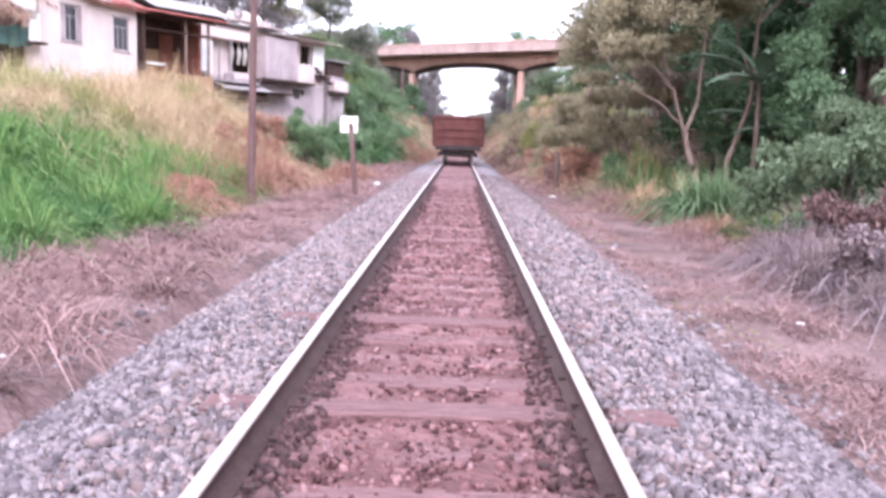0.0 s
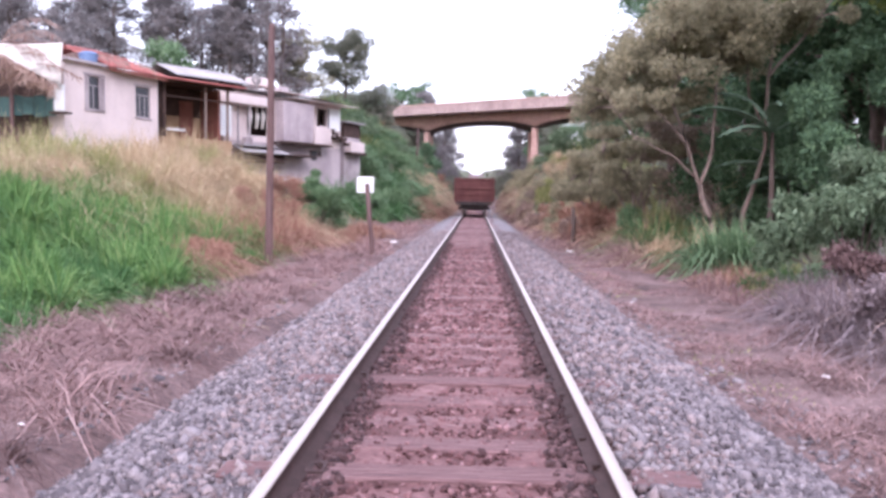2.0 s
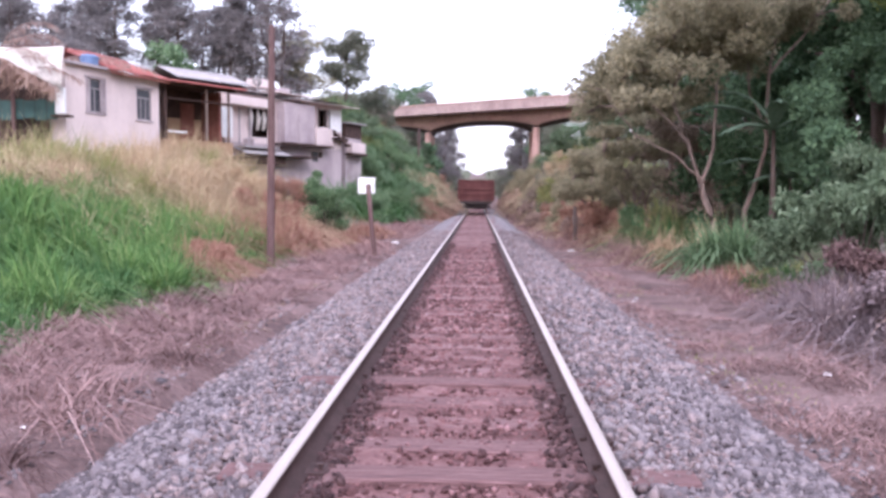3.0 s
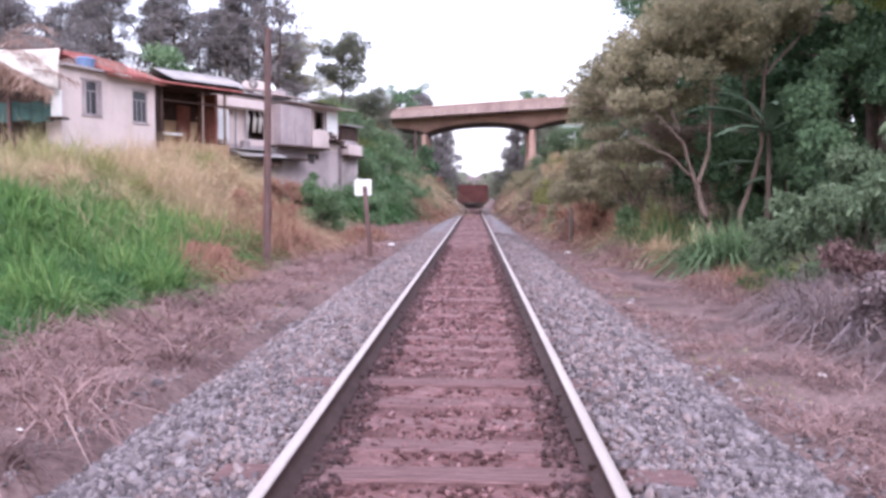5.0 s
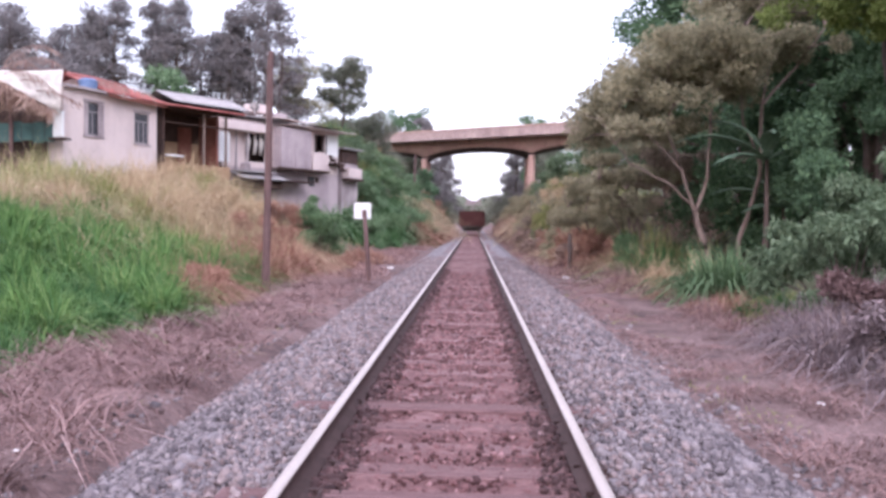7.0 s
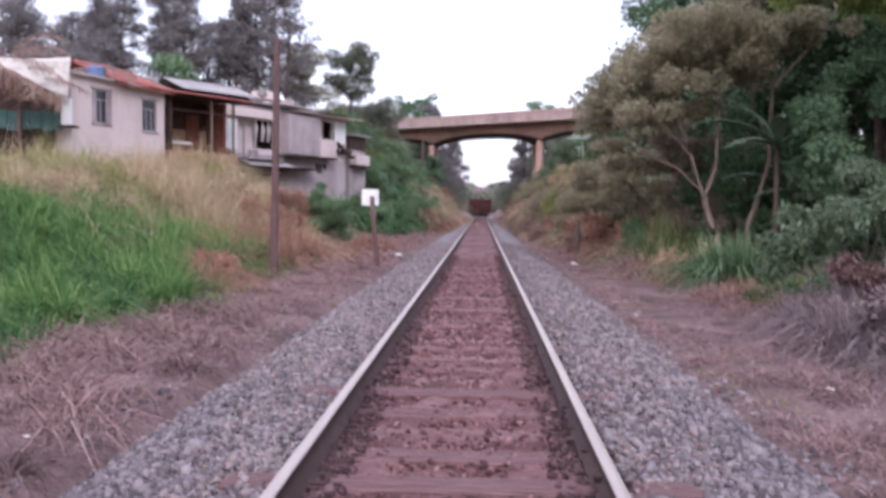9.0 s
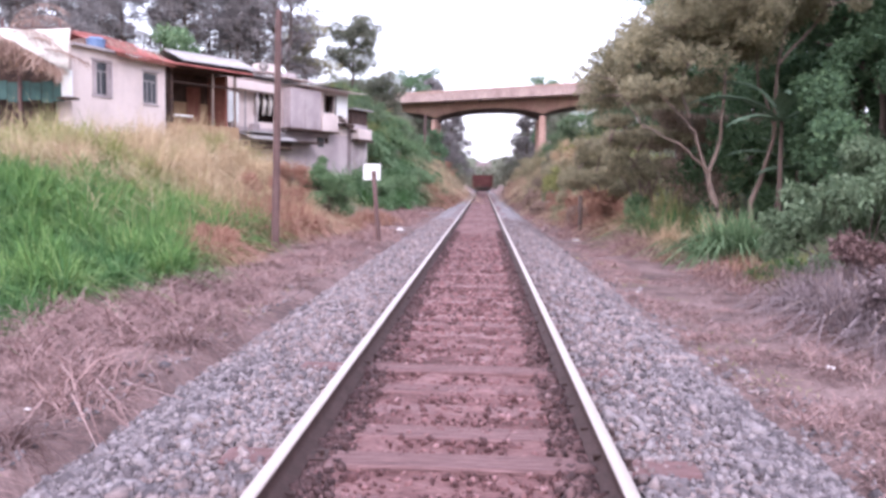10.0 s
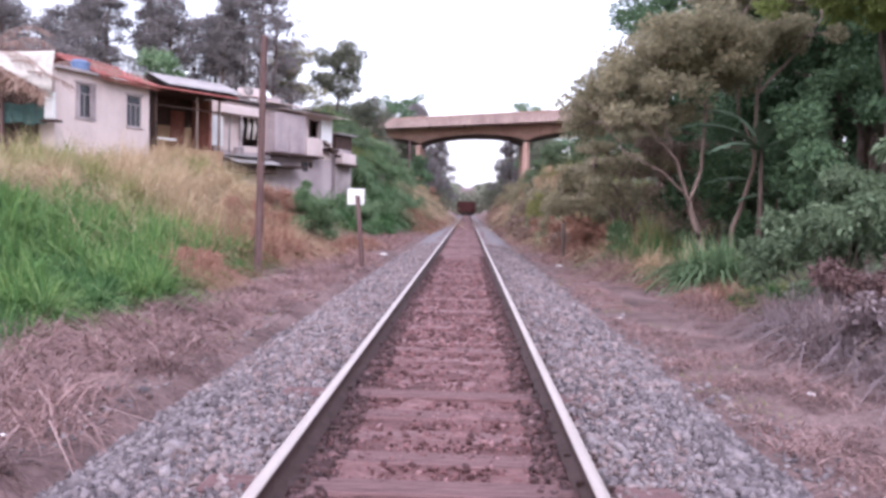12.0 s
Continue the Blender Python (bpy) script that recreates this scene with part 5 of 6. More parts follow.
def build_right_growth():
    flat = "flattened pinkish dead grass on the verge"
    sward("dead_grass", flat, "litter", 17000, 2.8, 6.6, 3, 32, 0.3, 0.26, 0.011, 1.3, 0.6, least=0.55, keep=lambda x, y: (x > 2.8) & (x < 4.9 + 0.08 * y), per=120)
    sward("dead_grass", "darker dead grass along the ballast toe", "litter_dark", 8000, 2.7, 5.2, 3.2, 14, 0.22, 0.17, 0.010, 1.3, 0.6, per=90, least=0.4)
    brush = "grey-mauve dead trailing brush"
    sward("grey_dead_brush", brush, "dead_twig", 13000, 4.9, 8.0, 6.5, 14.5, 0.34, 1.0, 0.013, 1.0, 1.0, "brush", lambda x, y: x > 4.3 + 0.12 * (y - 6), per=330)
    sward("grey_dead_brush", brush, "brown_twig", 5000, 5.2, 8.4, 8.5, 14.5, 0.3, 0.8, 0.014, 1.0, 1.0, "brush", lambda x, y: x > 4.6 + 0.12 * (y - 6), per=260)
    sward("grey_dead_brush", brush, "dead_twig", 4000, 4.6, 12, -3, 6.5, 0.4, 0.9, 0.02, 1.0, 1.2, "brush", per=200)
    sward("verge_grass", "thin yellow-green grass under the bushes", "grass_deep", 4200, 5.9, 7.6, 14.5, 18.5, 0.24, 0.6, 0.018, 0.85, 0.85, per=220)
    sward("verge_grass", "thin yellow-green grass under the bushes", "olive_grass", 2200, 5.8, 7.6, 14.5, 19.5, 0.3, 0.5, 0.018, 0.8, 0.8, per=160)
    for x0, x1 in ((2.72, 3.5), (-3.5, -2.7)):
        sward("dead_grass", "pinkish dead grass creeping over the ballast toe", "litter", 9000, x0, x1, 3.2, 26, 0.2, 0.2, 0.011, 1.4, 0.6, per=110, least=0.5)
    for x0, x1 in ((2.6, 3.6), (-3.4, -2.6)):
        sward("toe_weeds", "sparse low olive weeds along the ballast toe", "olive_grass", 900, x0, x1, 4, 26, 0.25, 0.12, 0.012, 0.9, 0.6, per=30)
    sward("toe_straw", "soft dead straw tufts before the bushes", "litter", 14000, 4.6, 7.0, 11, 30, 0.24, 0.62, 0.013, 1.1, 0.9, keep=lambda x, y: x > 4.4 + 0.06 * (y - 8), per=220)
    sward("toe_bracken", "low reddish dry bracken before the bushes", "bracken", 5000, 5.2, 7.0, 17, 32, 0.24, 0.75, 0.016, 1.1, 0.9, "bracken", per=220)
    xs, ys = rng.normal(6.75, 0.3, 900), rng.normal(21, 0.3, 900)
    stuff("strap_leaf_clump", blades("strap_leaf_clump", xs, ys, 1.75, 0.05, M["strap_leaf"], 0.75, 1.05), "arching grey-green strap-leaved clump", "plant")
    sward("tall_green_grass", "dull green tall grass before the thicket", "grass_deep", 4500, 5.5, 7.0, 24.5, 28.5, 0.3, 1.7, 0.03, 0.7, 0.85, per=300)
    dry = "drooping pale tall dry grass on bank"
    sward("dry_tall_grass", dry, "straw", 7000, 4.9, 7.6, 22.5, 34, 0.28, 1.7, 0.018, 0.85, 0.95, keep=lambda x, y: x > 5.0, per=260)
    sward("dry_bracken", "pinkish dry stalks before the thicket", "litter", 8000, 4.4, 6.8, 22, 36, 0.28, 0.95, 0.018, 0.95, 0.9, "bracken", per=260)
    sward("dry_tall_grass", dry, "straw", 9000, 3.9, 6.4, 36, 66, 0.3, 1.9, 0.028, 0.8, 0.95, keep=lambda x, y: x > 5.3 - 0.045 * (y - 30), per=260)
    sward("dry_bracken", "red-brown dry bracken along the verge", "bracken", 9000, 3.4, 5.4, 30, 66, 0.3, 1.2, 0.026, 0.85, 0.95, "bracken", lambda x, y: x > 4.5 - 0.035 * (y - 30), None, 240)
    sward("dry_tall_grass", dry, "straw", 9000, 4.6, 9.5, 36, 78, 0.32, 2.2, 0.03, 0.75, 1.0, keep=lambda x, y: x > 5.8 - 0.045 * (y - 30), per=230)
    sward("dry_bracken", "drooping red-brown dry bracken on bank", "bracken", 15000, 3.3, 8, 27, 84, 0.32, 1.9, 0.032, 0.8, 1.0, "bracken", lambda x, y: x > 4.9 - 0.045 * (y - 30), None, 230)
    sward("olive_tall_grass", "half-dry olive grass on the bank", "olive_grass", 14000, 4.8, 11.5, 26, 80, 0.34, 2.2, 0.032, 0.75, 1.0, keep=lambda x, y: x > 6.4 - 0.05 * (y - 26), per=230)
    sward("dead_grass", flat, "litter", 7000, 2.8, 4.6, 30, 85, 0.35, 0.45, 0.03, 1.2, 0.6)


def banana(x, y, h, seed, sc=1.0):
    r = random.Random(seed)
    z0 = float(G(x, y)) - 0.1
    th = thing("banana_plant", "banana plant with torn arching grey-green leaves", "banana plant", pose(x, y, z0))
    part("stem", tubes_mesh("stem", [([(0, 0, 0), (0.04, 0, h * 0.5), (0, 0, h)], [0.085, 0.075, 0.05])], M["bark_dark"], 9), None, th)
    for k, (an, up, ln) in enumerate(((150, 74, 2.7), (183, 44, 2.9), (210, 18, 2.2), (60, 68, 2.4), (-25, 38, 2.0), (255, 55, 2.2))):
        ln *= sc
        V, F = [], []
        n = 14
        d = Vector((math.cos(radians(an)), math.sin(radians(an)), 0))
        side = Vector((-d.y, d.x, 0))
        p, el = Vector((0, 0, h)), radians(up)
        for i in range(n + 1):
            t = i / n
            w = 0.25 * sc * math.sin(math.pi * min(1, 0.06 + t * 0.96)) ** 0.7 * (0.55 + 0.6 * r.random())
            nrm = d * -math.sin(el) + Vector((0, 0, math.cos(el)))
            V += [p + side * w - nrm * w * 0.35, p, p - side * w - nrm * w * 0.35]
            p = p + (d * math.cos(el) + Vector((0, 0, math.sin(el)))) * (ln / n)
            el -= radians(up * 0.9 + 38) / n
        for i in range(n):
            o = i * 3
            F += [(o, o + 1, o + 4, o + 3), (o + 1, o + 2, o + 5, o + 4)]
        me = mesh_np("leaf", [tuple(v) for v in V], F, M["leaf_banana"], smooth=True)
        lf = part("leaf", me, None, th)
        so = lf.modifiers.new("thickness", "SOLIDIFY")
        so.thickness = 0.008


def crooked_tree(name, label, x, y, stems, pads, mat_leaf, mat_bark, n_leaf, leaf, seed, group="", twigs=5, flat=0.55):
    """A tree of bent limbs: stems are runs of points from the foot up, pads the crown's tiers (x, y, z, radius), each carried by
    twigs from the nearest limb; leaves lie thickest on the upper side of each tier."""
    r = random.Random(seed)
    th = thing(name, label, "tree", pose(x, y, float(G(x, y)) - 0.15), group)
    runs, tips = [], []
    for pts, a, b in stems:
        p = [Vector(q) for q in pts]
        fine = []
        for i in range(len(p) - 1):
            for k in range(3):
                q = p[i].lerp(p[i + 1], k / 3)
                fine.append(q + Vector((r.uniform(-1, 1), r.uniform(-1, 1), 0)) * 0.05 * (i + k > 0))
        fine.append(p[-1])
        m = len(fine) - 1
        runs.append((fine, [a + (b - a) * i / m for i in range(m + 1)], 7))
        tips += fine[m // 2:]
    cs, rd = [], []
    for px, py, pz, pr in pads:
        c = Vector((px, py, pz))
        root = min(tips, key=lambda q: (q - c).length + max(0, q.z - c.z) * 2)
        runs.append(([root, root.lerp(c, 0.5) + Vector((0, 0, 0.12)), c], [0.035, 0.025, 0.012], 5))
        for k in range(twigs):
            a, q = r.uniform(0, 6.283), math.sqrt(r.random())
            e = c + Vector((math.cos(a) * q * pr, math.sin(a) * q * pr, r.uniform(-0.12, 0.3) * pr * (1.2 - q)))
            runs.append(([c.lerp(root, 0.35 * r.random()), c.lerp(e, 0.5) + Vector((0, 0, 0.05)), e], [0.016, 0.011, 0.004], 3))
            cs.append(e); rd.append(pr * r.uniform(0.28, 0.5))
    part("trunk", tubes_mesh("trunk", runs, mat_bark, 6), None, th)
    part("crown", leaves("crown", cluster(cs, rd, n_leaf, 0.7, flat), leaf, mat_leaf, hang=0.5), None, th)
    return th


def tiers(seed, n, x0, x1, low, top, depth, radius):
    """Crown tiers in a sloping band: low and top give the band's heights at x0 and x1."""
    r = random.Random(seed)
    out = []
    for k in range(n):
        u = (k + r.random()) / n
        lo, hi = low[0] + (low[1] - low[0]) * u, top[0] + (top[1] - top[0]) * u
        out.append((x0 + (x1 - x0) * u + r.uniform(-.3, .3), r.uniform(*depth), lo + (hi - lo) * r.random() ** 0.7, radius * r.uniform(0.7, 1.25)))
    return out


def build_trees():
    gt = "trees on the bank"
    # umbrella-crowned tree that forks low, crown sloping up towards the wood
    limbs = [([(0, 0, 0), (0.12, 0, 1.2), (-0.32, 0, 2.45)], 0.16, 0.12),
             ([(-0.32, 0, 2.45), (0.05, 0.1, 3.5), (0.15, 0.2, 5.4), (0.7, 0.6, 7.4)], 0.095, 0.03),
             ([(-0.32, 0, 2.45), (-0.8, -0.1, 3.7), (-1.2, 0.1, 5.0), (-1.0, 0.6, 6.4)], 0.09, 0.025),
             ([(-0.45, 0, 2.7), (-1.3, -0.4, 3.3), (-2.4, -0.5, 3.85), (-3.0, -0.3, 4.7)], 0.06, 0.02),
             ([(-0.8, -0.1, 3.7), (-1.7, 0.3, 4.8), (-2.6, 0.5, 5.6)], 0.05, 0.02)]
    pads = tiers(3, 46, -3.4, 2.2, (3.9, 6.2), (5.8, 10.2), (-1.4, 2.4), 1.0)
    crooked_tree("slender_tree", "low-forking pale-trunked tree with wide dull olive umbrella crown", 7.15, 24.1, [(p, a * 0.72, b * 0.8) for p, a, b in limbs], pads, M["leaf_grey"], M["bark"], 52000, 0.145, 11, gt, 6, 0.85)
    limbs = [([(0, 0, 0), (-0.05, 0, 1.4), (0.55, 0, 3.4), (0.6, 0.1, 5.6), (0.95, 0.2, 8.2)], 0.095, 0.03), ([(0.55, 0, 3.6), (0.1, 0.3, 5.0), (-0.1, 0.4, 7.0)], 0.05, 0.02),
             ([(0.6, 0.1, 5.6), (1.5, 0, 6.7), (2.2, -0.3, 7.8)], 0.05, 0.02)]
    crooked_tree("slender_tree", "slender crooked pale-trunked tree with thin olive crown", 8.4, 24.6, limbs, tiers(4, 13, -0.9, 2.6, (7.0, 6.8), (9.5, 10.5), (-0.5, 1.5), 0.9), M["leaf_grey"], M["bark"], 14000, 0.145, 12, gt, 6, 0.85)
    # leafless-looking thicket trees under the crown
    for k, (x, y, h) in enumerate(((5.7, 28.5, 4.6), (6.6, 31.0, 5.4), (7.6, 28.0, 4.4), (5.0, 33.5, 4.4))):
        limbs = [([(0, 0, 0), (0.1, 0, h * 0.3), (-0.15, 0, h * 0.6), (0.1, 0, h)], 0.075, 0.015), ([(0.05, 0, h * 0.35), (0.6, 0.2, h * 0.6), (0.9, 0.2, h * 0.85)], 0.04, 0.012),
                 ([(0, 0, h * 0.3), (-0.7, 0.1, h * 0.55), (-1.1, 0, h * 0.8)], 0.04, 0.012)]
        crooked_tree("thicket_tree", "thin brown-twigged tree with sparse dull leaves", x, y, limbs, tiers(20 + k, 13, -1.3, 1.3, (h * 0.4, h * 0.4), (h, h), (-0.9, 0.9), 0.7), M["leaf_grey" if k != 2 else "brown_leaf"], M["bark"], 10000, 0.13, 30 + k, gt, 6, 0.7)
    dense = "tall dark broadleaf tree with dense crown"
    tree("broadleaf_tree", dense, 13.4, 27, 14.0, 4.4, 0.26, M["leaf_dark"], M["bark_dark"], 28000, 0.285, 18, 0.12, (0, 0), 1.3, 21, group=gt, sub=5)
    tree("broadleaf_tree", dense, 10.9, 32, 13.2, 3.9, 0.24, M["leaf_dark"], M["bark_dark"], 26000, 0.27, 17, 0.12, (0, 0), 1.25, 22, group=gt, sub=5)
    tree("broadleaf_tree", dense, 17.0, 31, 15.0, 5.0, 0.28, M["leaf_dark"], M["bark_dark"], 17000, 0.38, 16, 0.12, (0, 0), 1.5, 23, group=gt, sub=5)
    tree("broadleaf_tree", dense, 9.5, 38.5, 15.0, 3.3, 0.2, M["leaf_dark"], M["bark_dark"], 24000, 0.25, 15, 0.12, (0, 0), 1.1, 24, group=gt, sub=5)
    tree("broadleaf_tree", "dull olive tree behind the slender trees", 12.6, 50, 8.4, 3.2, 0.2, M["leaf_grey"], M["bark_dark"], 20000, 0.26, 12, 0.15, (0, 0), 1.2, 25, group=gt)
    tree("broadleaf_tree", "deep green tree on the bank near the bridge", 10.6, 60, 4.6, 2.7, 0.2, M["leaf_bush"], M["bark_dark"], 16000, 0.24, 11, 0.12, (0, 0), 1.1, 26, group=gt)
    tree("broadleaf_tree", dense, 15.2, 25.0, 12.0, 3.8, 0.22, M["leaf_dark"], M["bark_dark"], 20000, 0.27, 15, 0.12, (0, 0), 1.3, 27, group=gt, sub=5)
    tree("broadleaf_tree", dense, 17.2, 24.0, 11.5, 4.2, 0.22, M["leaf_dark"], M["bark_dark"], 15000, 0.32, 18, 0.04, (0, 0), 1.4, 61, group=gt, sub=5)
    tree("broadleaf_tree", dense, 14.0, 30.5, 11.5, 4.0, 0.22, M["leaf_dark"], M["bark_dark"], 15000, 0.32, 18, 0.04, (0, 0), 1.4, 62, group=gt, sub=5)
    tree("broadleaf_tree", dense, 20, 39, 15.5, 5.0, 0.25, M["leaf_dark"], M["bark_dark"], 9000, 0.48, 14, 0.12, (0, 0), 1.6, 29, group=gt, sub=5)
    tree("broadleaf_tree", dense, 22, 27, 14.5, 5.0, 0.25, M["leaf_dark"], M["bark_dark"], 8000, 0.48, 14, 0.12, (0, 0), 1.5, 28, group=gt, sub=5)
    # feathery yellow-green crown overhanging from the wood
    limbs = [([(0, 0, 0), (-0.3, -0.2, 3.5), (-0.9, -0.5, 6.5), (-1.6, -0.8, 8.6)], 0.16, 0.05), ([(-0.9, -0.5, 6.5), (-2.2, -1.0, 7.6), (-3.4, -1.4, 7.8)], 0.06, 0.02), ([(-0.6, -0.4, 5.6), (0.4, -1.4, 7.4), (0.6, -2.0, 8.2)], 0.06, 0.02)]
    crooked_tree("feathery_tree", "feathery yellow-green crown drooping from a dark trunk", 11.2, 21.0, limbs, tiers(9, 40, -3.8, 0.6, (5.0, 4.3), (8.2, 8.2), (-3.4, -0.6), 0.85), M["leaf_lime"], M["bark_dark"], 34000, 0.15, 17, gt, 6, 0.75)
    banana(8.75, 23.6, 3.6, 3, 1.05)
    banana(9.9, 25.2, 1.7, 4, 0.9)
    # bushes
    soft = "large bush of drooping soft grey-green leaves"
    shrub("leafy_bush", soft, 7.2, 15.0, 3.4, 2.5, M["leaf_bush"], 22000, 0.17, 31, clump=0.42, hang=1.1, aspect=0.3)
    shrub("leafy_bush", soft, 9.0, 15.4, 3.4, 2.9, M["leaf_bush"], 18000, 0.17, 32, clump=0.45, hang=1.1, aspect=0.3)
    shrub("brown_bush", "dull brown-grey half-dead bush on the verge", 6.7, 12.2, 2.0, 1.35, M["litter_dark"], 7000, 0.10, 41, clump=0.3, hang=0.8)
    shrub("brown_bush", "grey dead bush with hollow dark heart", 5.9, 10.2, 1.4, 0.85, M["dead_twig"], 5000, 0.09, 47, clump=0.25, hang=0.8)
    shrub("dry_thicket", "brown leafless thicket between the trunks", 7.4, 28.0, 3.0, 4.2, M["brown_twig"], 4500, 0.10, 46, "thicket", clump=0.6)
    shrub("undergrowth_bush", "dull green undergrowth below the trees", 6.3, 28.4, 2.6, 1.8, M["strap_leaf"], 8000, 0.12, 33)
    shrub("undergrowth_bush", "dark undergrowth below the trees", 9.4, 28.5, 4.6, 3.4, M["leaf_dark"], 14000, 0.16, 34, clump=0.6)
    shrub("undergrowth_bush", "dark undergrowth below the trees", 11.4, 22.5, 5.4, 5.2, M["leaf_dark"], 22000, 0.16, 35, clump=0.7)
    shrub("undergrowth_bush", "dark tall undergrowth below the trees", 14.2, 23.5, 6.0, 6.5, M["leaf_dark"], 18000, 0.2, 48, clump=0.8)
    shrub("undergrowth_bush", "dark tall undergrowth below the trees", 10.2, 27.5, 4.6, 5.0, M["leaf_dark"], 14000, 0.18, 49, clump=0.7)
    shrub("undergrowth_bush", "dull olive undergrowth below the trees", 7.2, 36, 3.6, 3.2, M["leaf_grey"], 10000, 0.15, 36, clump=0.5)
    shrub("undergrowth_bush", "dull olive undergrowth below the trees", 7.6, 45, 4.0, 3.6, M["leaf_grey"], 9000, 0.2, 42, clump=0.6)
    shrub("undergrowth_bush", "dull olive undergrowth below the trees", 8.6, 66, 4.0, 3.4, M["leaf_bush"], 7000, 0.22, 43, clump=0.7)
    for k, (x, y, w, h, mt) in enumerate(((4.8, 42, 2.0, 1.7, "leaf_grey"), (4.0, 47, 1.5, 1.1, "brown_twig"), (3.9, 54, 1.6, 1.3, "brown_twig"), (4.1, 60, 1.8, 1.6, "leaf_grey"), (3.6, 68, 1.6, 1.4, "brown_twig"), (5.0, 36, 1.6, 1.2, "brown_twig"), (6.0, 62, 2.4, 2.2, "leaf_dull"),  (5.2, 50, 2.4, 2.0, "leaf_bush"), (5.6, 57, 2.6, 2.2, "leaf_grey"), (4.6, 63, 2.2, 1.6, "leaf_grey"), (6.4, 70, 3.0, 2.4, "leaf_bush"), (7.4, 54, 3.0, 2.8, "leaf_grey"), (4.9, 74, 2.6, 3.2, "leaf_grey"), (7.5, 76, 3.0, 3.4, "leaf_bush"))):
        shrub("undergrowth_bush", "dull olive undergrowth on the bank", x, y, w, h, M[mt], 3800, 0.19, 120 + k, clump=0.5)
    for k, (x, y, w, h, mt) in enumerate(((-7.4, 52, 3.2, 2.0, "leaf_green"), (-6.0, 56, 2.8, 1.7, "strap_leaf"), (-8.6, 57, 3.4, 2.2, "leaf_green"), (-5.2, 60, 2.6, 1.5, "leaf_green"), (-7.2, 62, 3.4, 2.0, "strap_leaf"), (-9.4, 63, 3.6, 1.8, "leaf_bush"),
                                           (-5.8, 66, 3.0, 1.9, "leaf_green"), (-7.6, 70, 3.6, 1.8, "leaf_bush"), (-6.2, 74, 3.2, 2.2, "strap_leaf"), (-4.4, 65, 2.2, 1.3, "strap_leaf"), (-8.6, 76, 3.4, 1.6, "leaf_green"))):
        shrub("creeper_mound", "mound of green creeping growth on the bank", x, y, w, h, M[mt], 5600, 0.21, 320 + k, clump=0.5, aspect=0.3, hang=1.2, group="creeper mounds on the bank")
    for k, (x, y, w, h, mt) in enumerate(((-7.3, 27.0, 2.2, 2.3, "bracken"), (-8.6, 29.0, 2.6, 2.6, "straw"), (-7.5, 30.2, 2.0, 2.7, "bracken"), (-9.6, 30.8, 2.4, 2.6, "straw"), (-6.7, 24.3, 1.6, 1.5, "bracken"), (-5.9, 17.0, 1.2, 0.9, "bracken"),
                                           (-4.0, 88, 2.4, 3.2, "bracken"), (-4.8, 82, 2.8, 3.4, "straw"), (-3.7, 80, 1.8, 2.2, "brown_leaf"), (-3.9, 94, 2.2, 3.4, "brown_leaf"), (-5.0, 76, 2.4, 2.4, "straw"))):
        shrub("dry_mound", "mound of drooping half-dry growth on the bank", x, y, w, h, M[mt], 5200, 0.16 if y < 40 else 0.24, 300 + k, clump=0.4, aspect=0.14, hang=1.4, group="dry mounds on the bank")
    for k, (x, y, w, h, mt) in enumerate(((5.6, 33, 2.4, 2.0, "bracken"), (6.6, 37, 3.0, 2.8, "olive_grass"), (5.4, 40, 2.4, 2.1, "bracken"), (6.4, 46, 3.2, 2.8, "straw"), (4.9, 47, 2.2, 1.9, "bracken"), (5.6, 53, 3.0, 2.6, "olive_grass"),
                                           (4.4, 56, 2.2, 1.9, "brown_leaf"), (6.6, 59, 3.2, 2.6, "straw"), (5.0, 66, 2.6, 2.4, "leaf_grey"), (3.9, 72, 2.0, 2.2, "brown_leaf"), (6.2, 73, 3.4, 2.8, "leaf_grey"), (4.4, 84, 2.6, 3.4, "leaf_grey"))):
        shrub("dry_mound", "mound of drooping half-dry growth on the bank", x, y, w, h, M[mt], 5200, 0.24, 140 + k, clump=0.45, aspect=0.16, hang=1.4, group="dry mounds on the bank")
    shrub("bank_bush", "brownish olive bush below the shack", -7.2, 31.4, 2.2, 3.0, M["brown_leaf"], 9000, 0.12, 58)
    shrub("bank_bush", "rounded deep green bush by the verge", -6.0, 30.6, 2.2, 3.1, M["strap_leaf"], 16000, 0.11, 37)
    shrub("bank_bush", "rounded deep green bush by the verge", -6.9, 33.0, 2.2, 2.4, M["leaf_green"], 8000, 0.12, 38)
    shrub("bank_bush", "dark bush at the foot of the bank", -3.7, 66, 1.6, 1.5, M["leaf_dark"], 4000, 0.16, 39)
    shrub("bank_bush", "dark shaded bush before the bridge pier", -5.6, 80, 4.0, 4.4, M["leaf_dark"], 8000, 0.24, 44, clump=0.7)
    shrub("bank_bush", "green bush behind the houses", -19.5, 50, 5.0, 8.2, M["leaf_green"], 12000, 0.26, 40, clump=0.9)
    # tall thin trees behind the houses
    gp = "tall trees behind the houses"
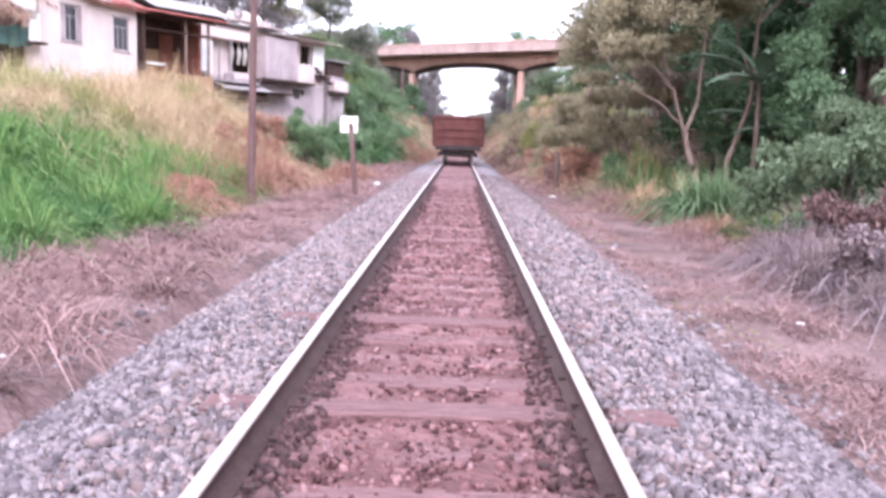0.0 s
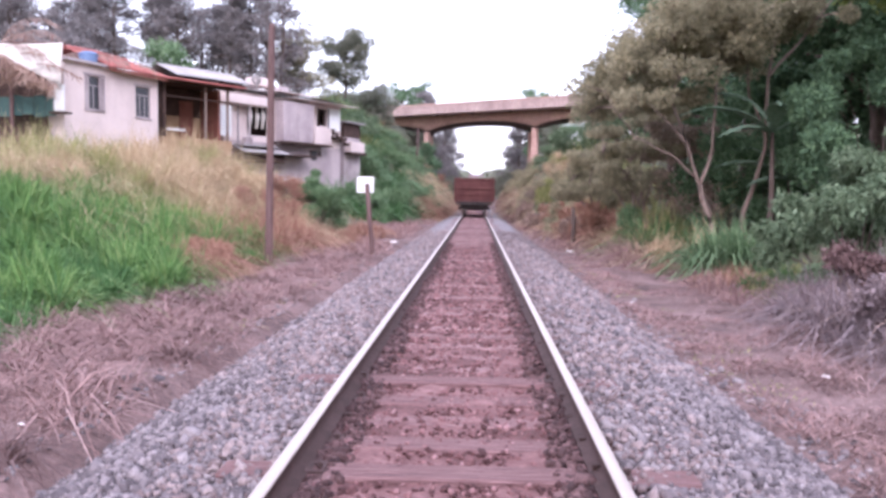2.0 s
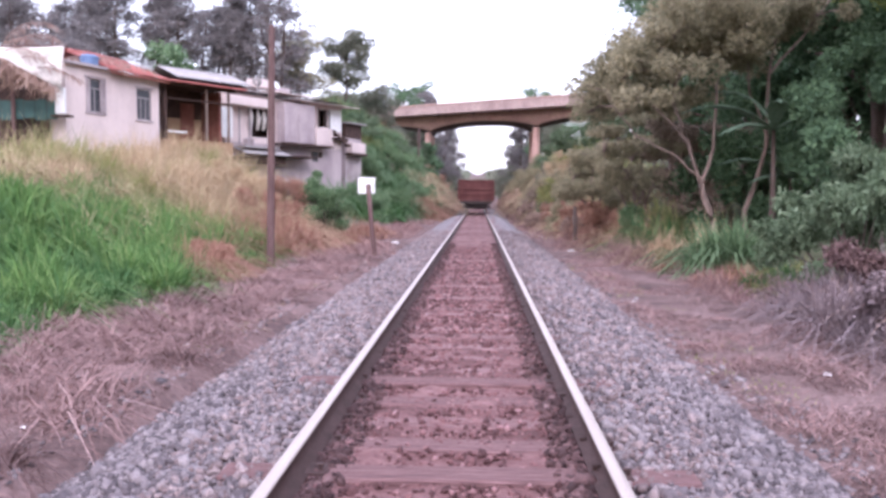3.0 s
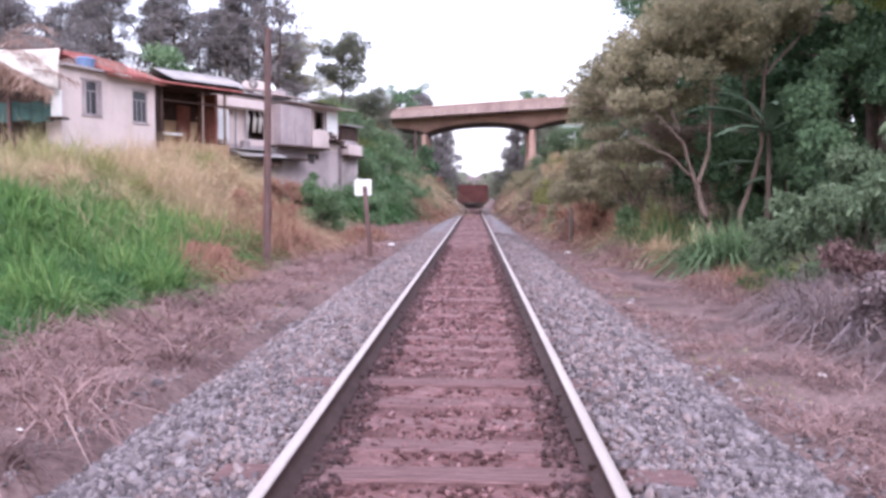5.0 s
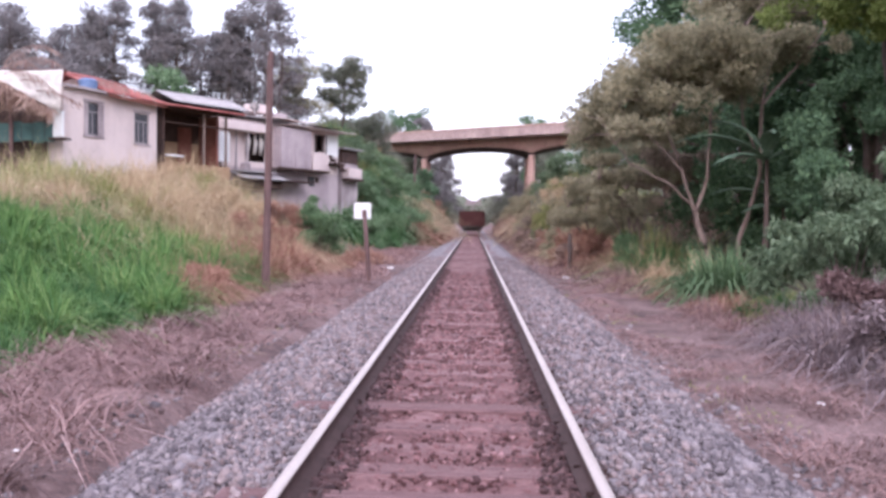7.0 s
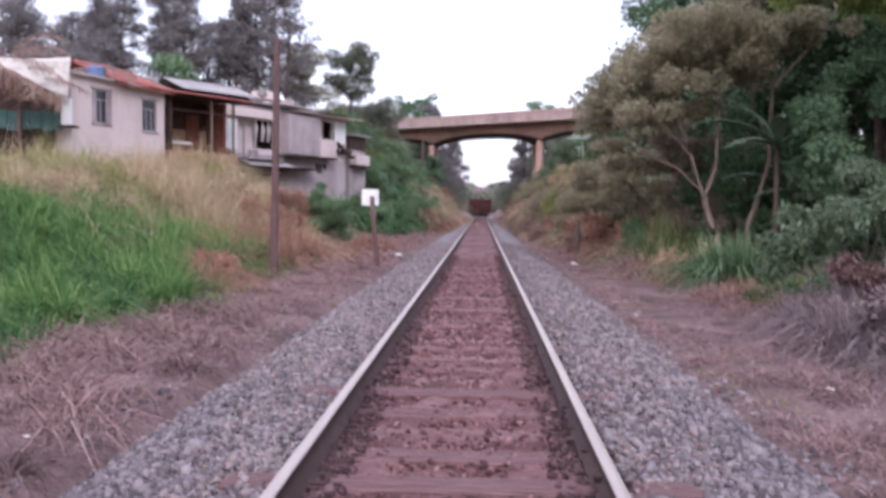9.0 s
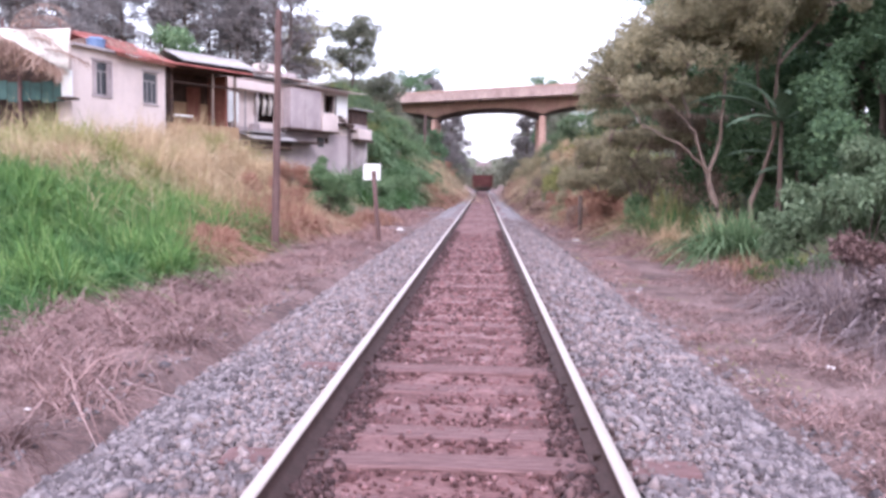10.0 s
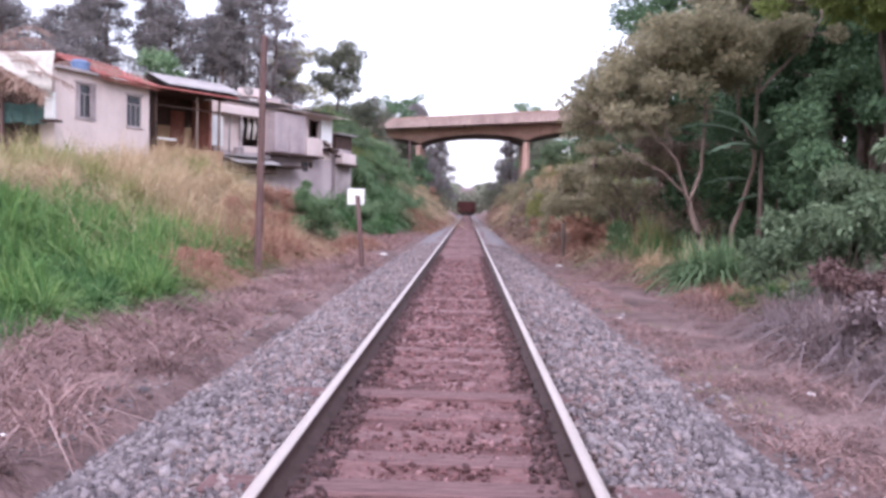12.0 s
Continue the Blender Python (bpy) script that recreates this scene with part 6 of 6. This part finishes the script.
    for i, (x, y, h, sp, bare) in enumerate(((-35.5, 60, 16.6, 2.6, 0.2), (-31.5, 58, 13.8, 3.0, 0.2), (-33.4, 64, 16.0, 2.6, 0.2), (-29.9, 61, 16.8, 1.9, 0.42), (-27.6, 60, 18.2, 2.0, 0.40), (-25.2, 62, 17.8, 2.1, 0.45),
                                             (-22.6, 60, 17.4, 2.1, 0.45), (-20.6, 64, 15.6, 1.6, 0.45), (-18.9, 61, 16.4, 1.7, 0.4), (-15.9, 60, 20.5, 3.5, 0.10), (-14.3, 58, 17.5, 2.2, 0.10), (-17.6, 62, 18.5, 2.4, 0.2), (-27.0, 68, 17, 2.6, 0.3), (-23.8, 69, 16.5, 2.6, 0.35), (-21.2, 70, 16.5, 2.6, 0.35), (-37.5, 62, 17.5, 3.2, 0.15), (-34.5, 58, 15.5, 3.2, 0.15), (-32.0, 66, 16.5, 2.8, 0.2))):
        tree("tall_pine", "tall dark feathery pine with bare lower trunk", x, y, h * 1.1 - float(G(x, y)), sp, 0.2, M["leaf_pine"], M["bark_dark"], 6500, 0.22, 34, bare, (0, 0), 0.6, 50 + i, group=gp, narrow=True)
    tree("open_tree", "brownish dense tree behind the shelter", -27.5, 52, 8.2, 3.6, 0.24, M["leaf_pine"], M["bark_dark"], 9000, 0.24, 12, 0.2, (0, 0), 1.0, 76)
    tree("open_tree", "brownish dense tree behind the shelter", -23.5, 47, 5.4, 2.6, 0.2, M["brown_leaf"], M["bark_dark"], 8000, 0.2, 11, 0.2, (0, 0), 0.9, 77)
    open_l = "open-crowned grey-green tree behind the shack"
    tree("open_tree", open_l, -11.0, 66, 6.2, 3.0, 0.16, M["leaf_dull"], M["bark_dark"], 12000, 0.2, 12, 0.35, (0.4, 0), 0.75, 71)
    tree("open_tree", open_l, -9.2, 70, 4.4, 2.0, 0.14, M["leaf_dull"], M["bark_dark"], 6000, 0.2, 11, 0.3, (0.5, 0), 0.7, 72)
    tree("open_tree", "pale green round tree behind the shack", -13.9, 62, 6.0, 2.1, 0.16, M["leaf_grey"], M["bark_dark"], 9000, 0.2, 11, 0.3, (0, 0), 0.8, 73)
    tree("open_tree", "low dark bushy tree by the bridge end", -8.6, 79, 2.0, 2.0, 0.14, M["leaf_dull"], M["bark_dark"], 6000, 0.2, 10, 0.15, (0, 0), 0.8, 75)
    tree("open_tree", "dark low tree by the bridge end", -14.0, 80, 3.0, 3.2, 0.2, M["leaf_dull"], M["bark_dark"], 9000, 0.26, 11, 0.15, (0, 0), 1.1, 74)
    # beyond the bridge: a green tunnel with a gap of sky
    gb2 = "trees beyond the bridge"
    for i, (x, y, h, sp, mt, nar) in enumerate(((-5.3, 128, 13, 2.9, "leaf_pine", 1), (-7.6, 120, 13, 3.2, "leaf_pine", 1), (-5.6, 140, 14, 3.2, "leaf_pine", 1), (-9.5, 132, 13, 3.2, "leaf_dark", 0), (-10.5, 112, 9, 3.0, "leaf_dark", 0), (-8.0, 106, 8, 2.4, "leaf_dull", 0),
                                           (-14.5, 104, 6, 3.4, "leaf_dark", 0), (6.9, 126, 13, 2.4, "leaf_pine", 1), (9.2, 118, 12, 3.0, "leaf_dark", 0), (9.6, 106, 7, 2.8, "leaf_dull", 0), (12.5, 118, 9, 3.2, "leaf_dark", 0),
                                           (8.3, 138, 14, 3.0, "leaf_pine", 1), (-7.0, 165, 9, 3.0, "leaf_dull", 0), (8.5, 165, 8, 3.0, "leaf_dull", 0))):
        tree("distant_tree", "dark tree beyond the bridge", x, y, h, sp, 0.2, M[mt], M["bark_dark"], 6500, 0.34, 22, 0.08, (0, 0), 0.85, 80 + i, group=gb2, narrow=bool(nar))
    for k, (x, y, w, h, mt) in enumerate(((-4.4, 100, 2.2, 2.2, "leaf_dark"), (-4.0, 108, 2.2, 2.6, "leaf_dull"), (-4.2, 118, 2.6, 3.4, "leaf_dull"), (-4.6, 130, 3.0, 4.4, "leaf_dull"), (-5.0, 148, 4.0, 6.0, "leaf_dull"), (-5.2, 170, 4.4, 7.0, "leaf_dull"),
                                           (4.4, 92, 2.2, 2.2, "leaf_grey"), (4.3, 100, 2.4, 2.6, "leaf_dull"), (4.5, 110, 2.6, 3.2, "leaf_dull"), (4.8, 124, 3.0, 4.0, "leaf_dull"), (5.4, 142, 4.0, 5.5, "leaf_dull"), (5.8, 168, 4.4, 6.5, "leaf_dull"))):
        shrub("trackside_bush", "dull shaded bush beside the line", x, y, w, h, M[mt], 3000, 0.34, 160 + k, clump=0.7, group="bushes beyond the bridge")
    for k, (x, y, w, h, mt) in enumerate(((-3.7, 72, 1.3, 1.1, "leaf_dark"), (-3.6, 78, 1.5, 1.5, "brown_twig"), (-3.6, 86, 1.6, 2.0, "brown_twig"), (-4.6, 74, 2.2, 2.4, "brown_twig"), (3.4, 80, 1.6, 1.8, "brown_twig"), (3.5, 88, 1.8, 2.2, "brown_twig"))):
        shrub("bank_bush", "brown dry bush at the foot of the bank", x, y, w, h, M[mt], 2500, 0.2, 180 + k, clump=0.5)
    # far woods closing the view along the track
    pts = []
    for k in range(340):
        y = 260 + 220 * rng.random()
        x = rng.uniform(-0.30, 0.30) * y if k < 260 else rng.uniform(-0.07, 0.07) * y
        z = float(G(x, y))
        hh = rng.uniform(5, 10)
        pts.append(cluster(np.array([[x, y, z + hh * f] for f in (0.25, 0.5, 0.8)]), np.array([3.4, 3.4, 2.4]), 120))
    stuff("far_woods", leaves("far_woods", np.concatenate(pts), 1.3, M["leaf_dull"], 0.6), "dull distant woods at the end of the line", "woods")


build_left_growth()
build_right_growth()
build_trees()


# ---------------------------------------------------------------- movement
def wagon_y(t):
    return 46.4 + 5.7 * t + 0.13 * t * t


def motions():
    times = [2 * k / 30 for k in range(181)]
    walk(wagon, [(t, pose(0, wagon_y(t), 0)) for t in times])
    for w, ya in wheelsets:
        walk(w, [(t, pose(0, ya, wheel_r, -math.degrees((wagon_y(t) - wagon_y(0)) / wheel_r))) for t in times])


motions()
